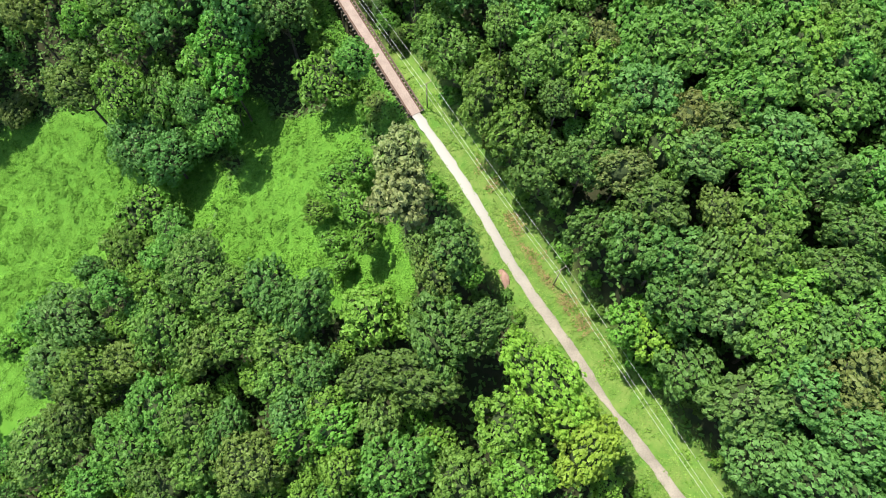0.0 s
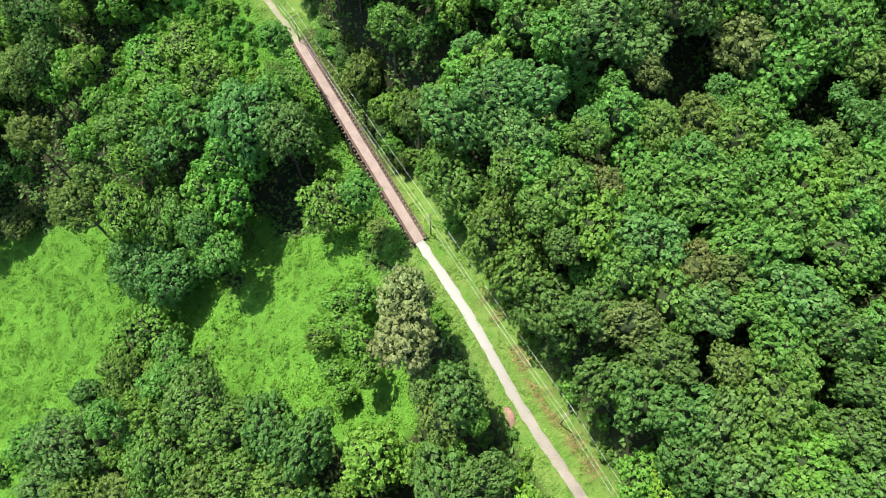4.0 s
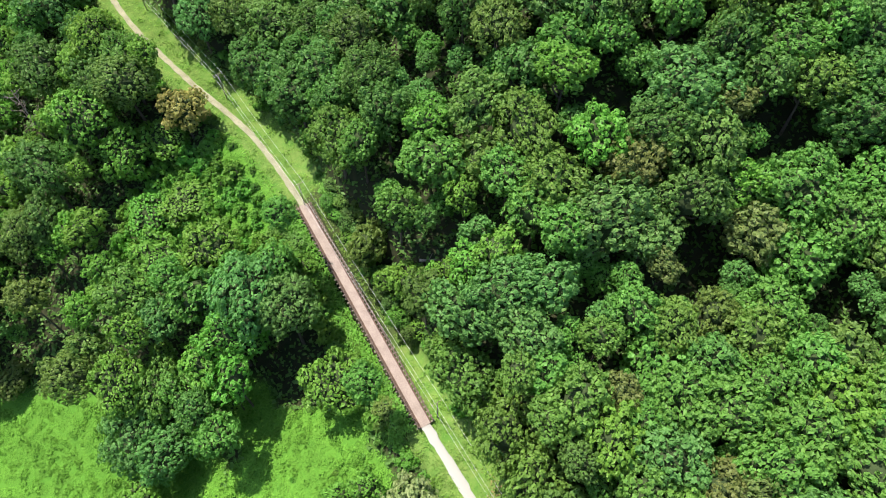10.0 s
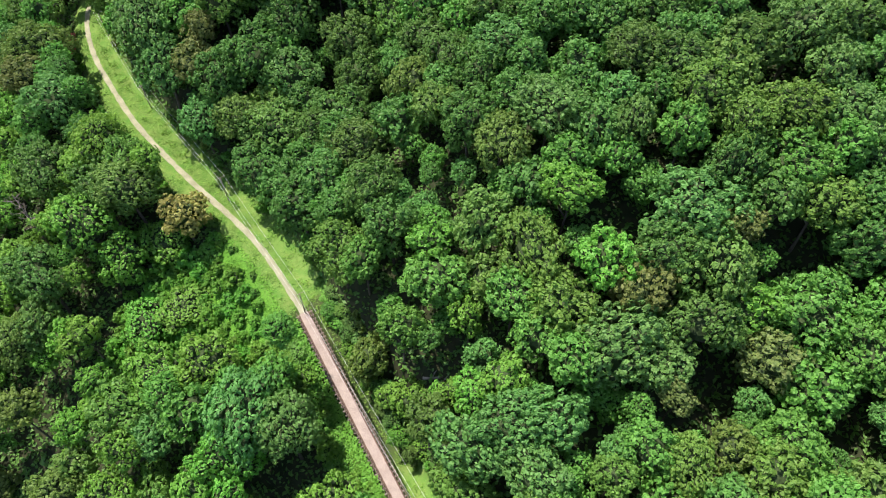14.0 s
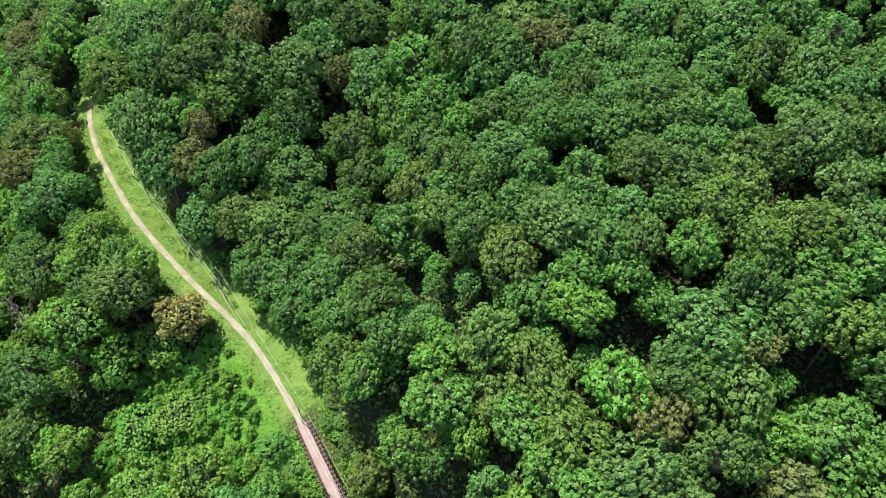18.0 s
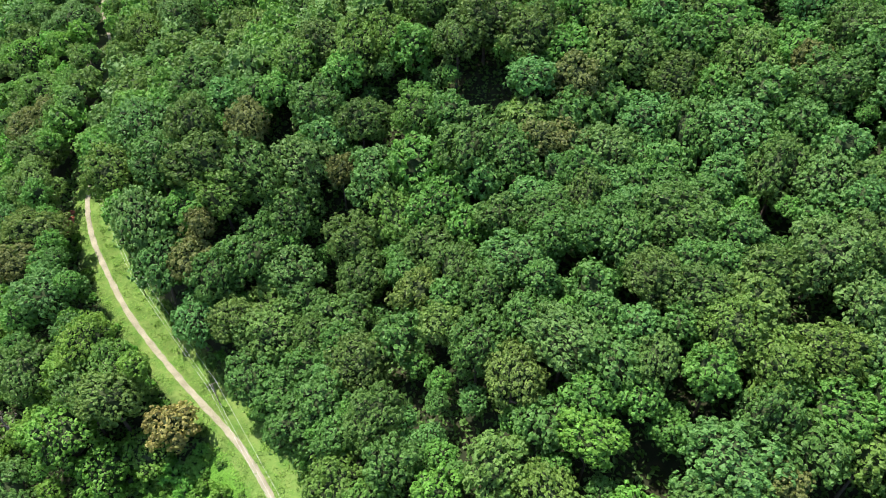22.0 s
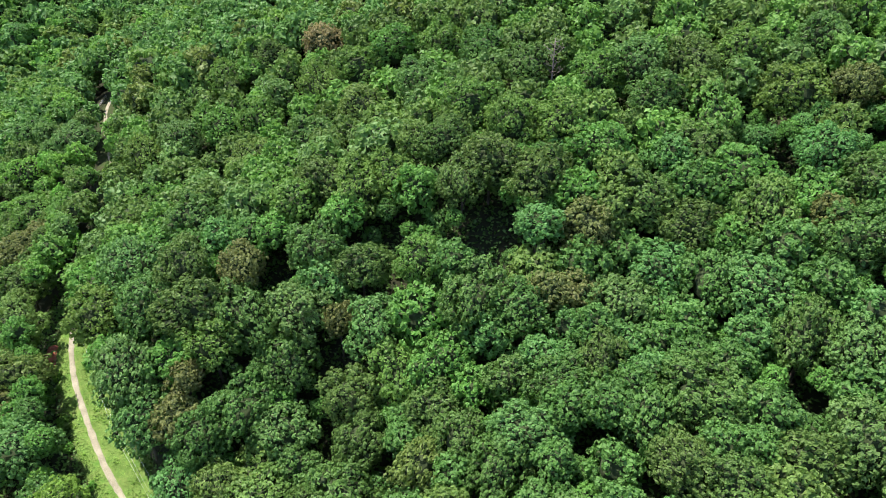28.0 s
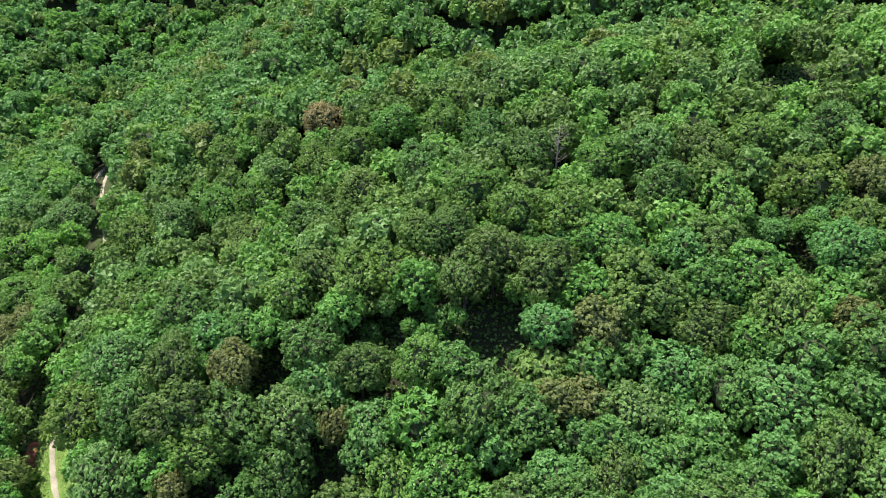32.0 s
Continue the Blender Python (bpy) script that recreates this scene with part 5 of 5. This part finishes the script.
def clay(name, label, mat, points, wide, high, seed):
    """A lumpy bank of bare earth along a short line."""
    rng = np.random.default_rng(seed)
    pts = spline(np.array(points, float), 0.35)
    v, f = [], []
    m = 7
    t = np.gradient(pts, axis=0)
    t /= np.hypot(t[:, 0], t[:, 1])[:, None]
    base = ground(pts[:, 0], pts[:, 1])
    for i, p in enumerate(pts):
        end = min(1, min(i, len(pts) - 1 - i) / 3 + 0.15)
        for j in range(m):
            u = (j / (m - 1) - 0.5) * 2
            q = p + np.array([t[i, 1], -t[i, 0]]) * u * wide * (0.6 + 0.4 * end) * rng.uniform(0.85, 1.15)
            v.append((q[0], q[1], base[i] - 0.25 + high * end * (1 - u**4) * rng.uniform(0.8, 1.15)))
    for i in range(len(pts) - 1):
        for j in range(m - 1):
            f.append((i * m + j, i * m + j + 1, (i + 1) * m + j + 1, (i + 1) * m + j))
    tagged(new(name, mesh_of(name, np.array(v), np.array(f), mat, False)), label, "earth bank")


clay("clay_bank", "bare pink clay bank at the trail's edge", CLAY, [(10.0, 38.6), (10.6, 37.4), (11.0, 36.0), (11.3, 34.8)], 0.75, 0.8, 1)
clay("red_clay_bank", "patch of bare red earth under the trees", RED_CLAY, [(-2.6, 13.4), (-1.3, 12.6), (-0.2, 11.2)], 1.3, 0.8, 2)
clay("red_clay_bank", "patch of bare red earth under the trees", RED_CLAY, [(0.8, 10.3), (1.6, 9.3), (2.0, 8.0)], 0.8, 0.7, 3)
clay("red_clay_bank", "eroded red earth bank beside the trail's bend", RED_CLAY, [(-114.0, 217), (-113.6, 213), (-111.8, 208)], 2.0, 1.5, 4)


def dead_tree(x, y, high, seed):
    rng = np.random.default_rng(seed)
    root = new("dead_tree")
    root.location = (x, y, float(ground(x, y)[0]))
    tagged(root, "bare grey dead tree with leafless branches", "dead tree")
    v, f = pipe([(0, 0, -1), (0.2, 0, high * 0.5), (0.1, 0.3, high)], [0.32, 0.22, 0.08], 8)
    part_of("trunk", mesh_of("trunk", v, f, TIMBER_GREY, False), root)
    for i in range(14):
        a, z = i * 2.4, high * (0.5 + 0.035 * i)
        r = rng.uniform(2.0, 4.4) * (1.1 - i / 22)
        tip = np.array([math.cos(a) * r, math.sin(a) * r, z + r * rng.uniform(0.4, 0.9)])
        mid = tip * 0.5 + np.array([0.1, 0, z * 0.5 - 0.2])
        v, f = pipe([(0.1, 0.1, z), mid, tip], [0.11, 0.08, 0.03], 5)
        limb = part_of("branch", mesh_of("branch", v, f, TIMBER_GREY, False), root)
        for q in range(3):
            e = mid + (tip - mid) * rng.uniform(0.1, 0.9)
            v, f = pipe([e, e + rng.normal(size=3) * 0.35 + (0, 0, 0.3), e + rng.normal(size=3) * 0.6 + (0, 0, 0.8)], [0.05, 0.035, 0.015], 4)
            part_of("twig", mesh_of("twig", v, f, TIMBER_GREY, False), limb)


dead_tree(24.3, 259.2, 21.5, 1)

# ---- the far clearing ----
PALE = grain_material("pale_timber", (0.40, 0.38, 0.34), (0.58, 0.56, 0.52), 0.8, 6.0)


def fence(a, b, seed):
    """A pale timber post-and-rail fence."""
    root = new("rail_fence")
    root.location = (a[0], a[1], float(ground(a[0], a[1])[0]))
    tagged(root, "pale timber post and rail fence beside the trail", "fence")
    length = math.hypot(b[0] - a[0], b[1] - a[1])
    n = int(length / 2.4)
    tops = []
    for i in range(n + 1):
        x, y = a[0] + (b[0] - a[0]) * i / n, a[1] + (b[1] - a[1]) * i / n
        p = Vector((x, y, float(ground(x, y)[0]))) - root.location
        bm = bmesh.new()
        beam(bm, p - Vector((0, 0, 0.4)), p + Vector((0, 0, 1.3)), 0.2, 0.2, (1, 0, 0))
        part("post", bm, PALE, root)
        tops.append(p)
    for i in range(n):
        for z in (0.55, 1.1):
            bm = bmesh.new()
            beam(bm, tops[i] + Vector((0, 0, z)), tops[i + 1] + Vector((0, 0, z)), 0.08, 0.2)
            part("rail", bm, PALE, root)


fence((-154.0, 388.0), (-145.0, 400.0), 1)
fence((-159.5, 356.0), (-160.5, 373.0), 2)

dead_tree(-101.0, 144.8, 24.0, 2)
tree("vine", -149.0, 379.0, 9.0, 1.5)
tree("vine", -145.5, 376.0, 7.0, 1.2)


def fallen_log(x, y, turn, long, thick):
    root = new("fallen_log")
    root.matrix_basis = pose(x, y, float(ground(x, y)[0]) + thick * 0.8, 0, 0, turn)
    tagged(root, "weathered brown fallen log lying among undergrowth", "log")
    pts = [(u * long, 0.12 * math.sin(u * 9), 0.05 * math.cos(u * 7)) for u in np.linspace(-0.5, 0.5, 8)]
    v, f = pipe(pts, [thick * (1 - 0.35 * i / 7) for i in range(8)], 9)
    part_of("stem", mesh_of("stem", v, f, TIMBER_GREY, False), root)
    for u, a in ((-0.2, 0.8), (0.15, -0.9), (0.35, 0.5)):
        v, f = pipe([(u * long, 0, 0), (u * long + 0.5, a, 0.5), (u * long + 0.9, a * 1.5, 0.8)], [thick * 0.35, thick * 0.25, thick * 0.1], 6)
        part_of("branch_stub", mesh_of("branch_stub", v, f, TIMBER_GREY, False), root)


fallen_log(-3.5, 99.1, 4, 6.0, 0.3)
fallen_log(-2.0, 97.7, -8, 4.2, 0.24)
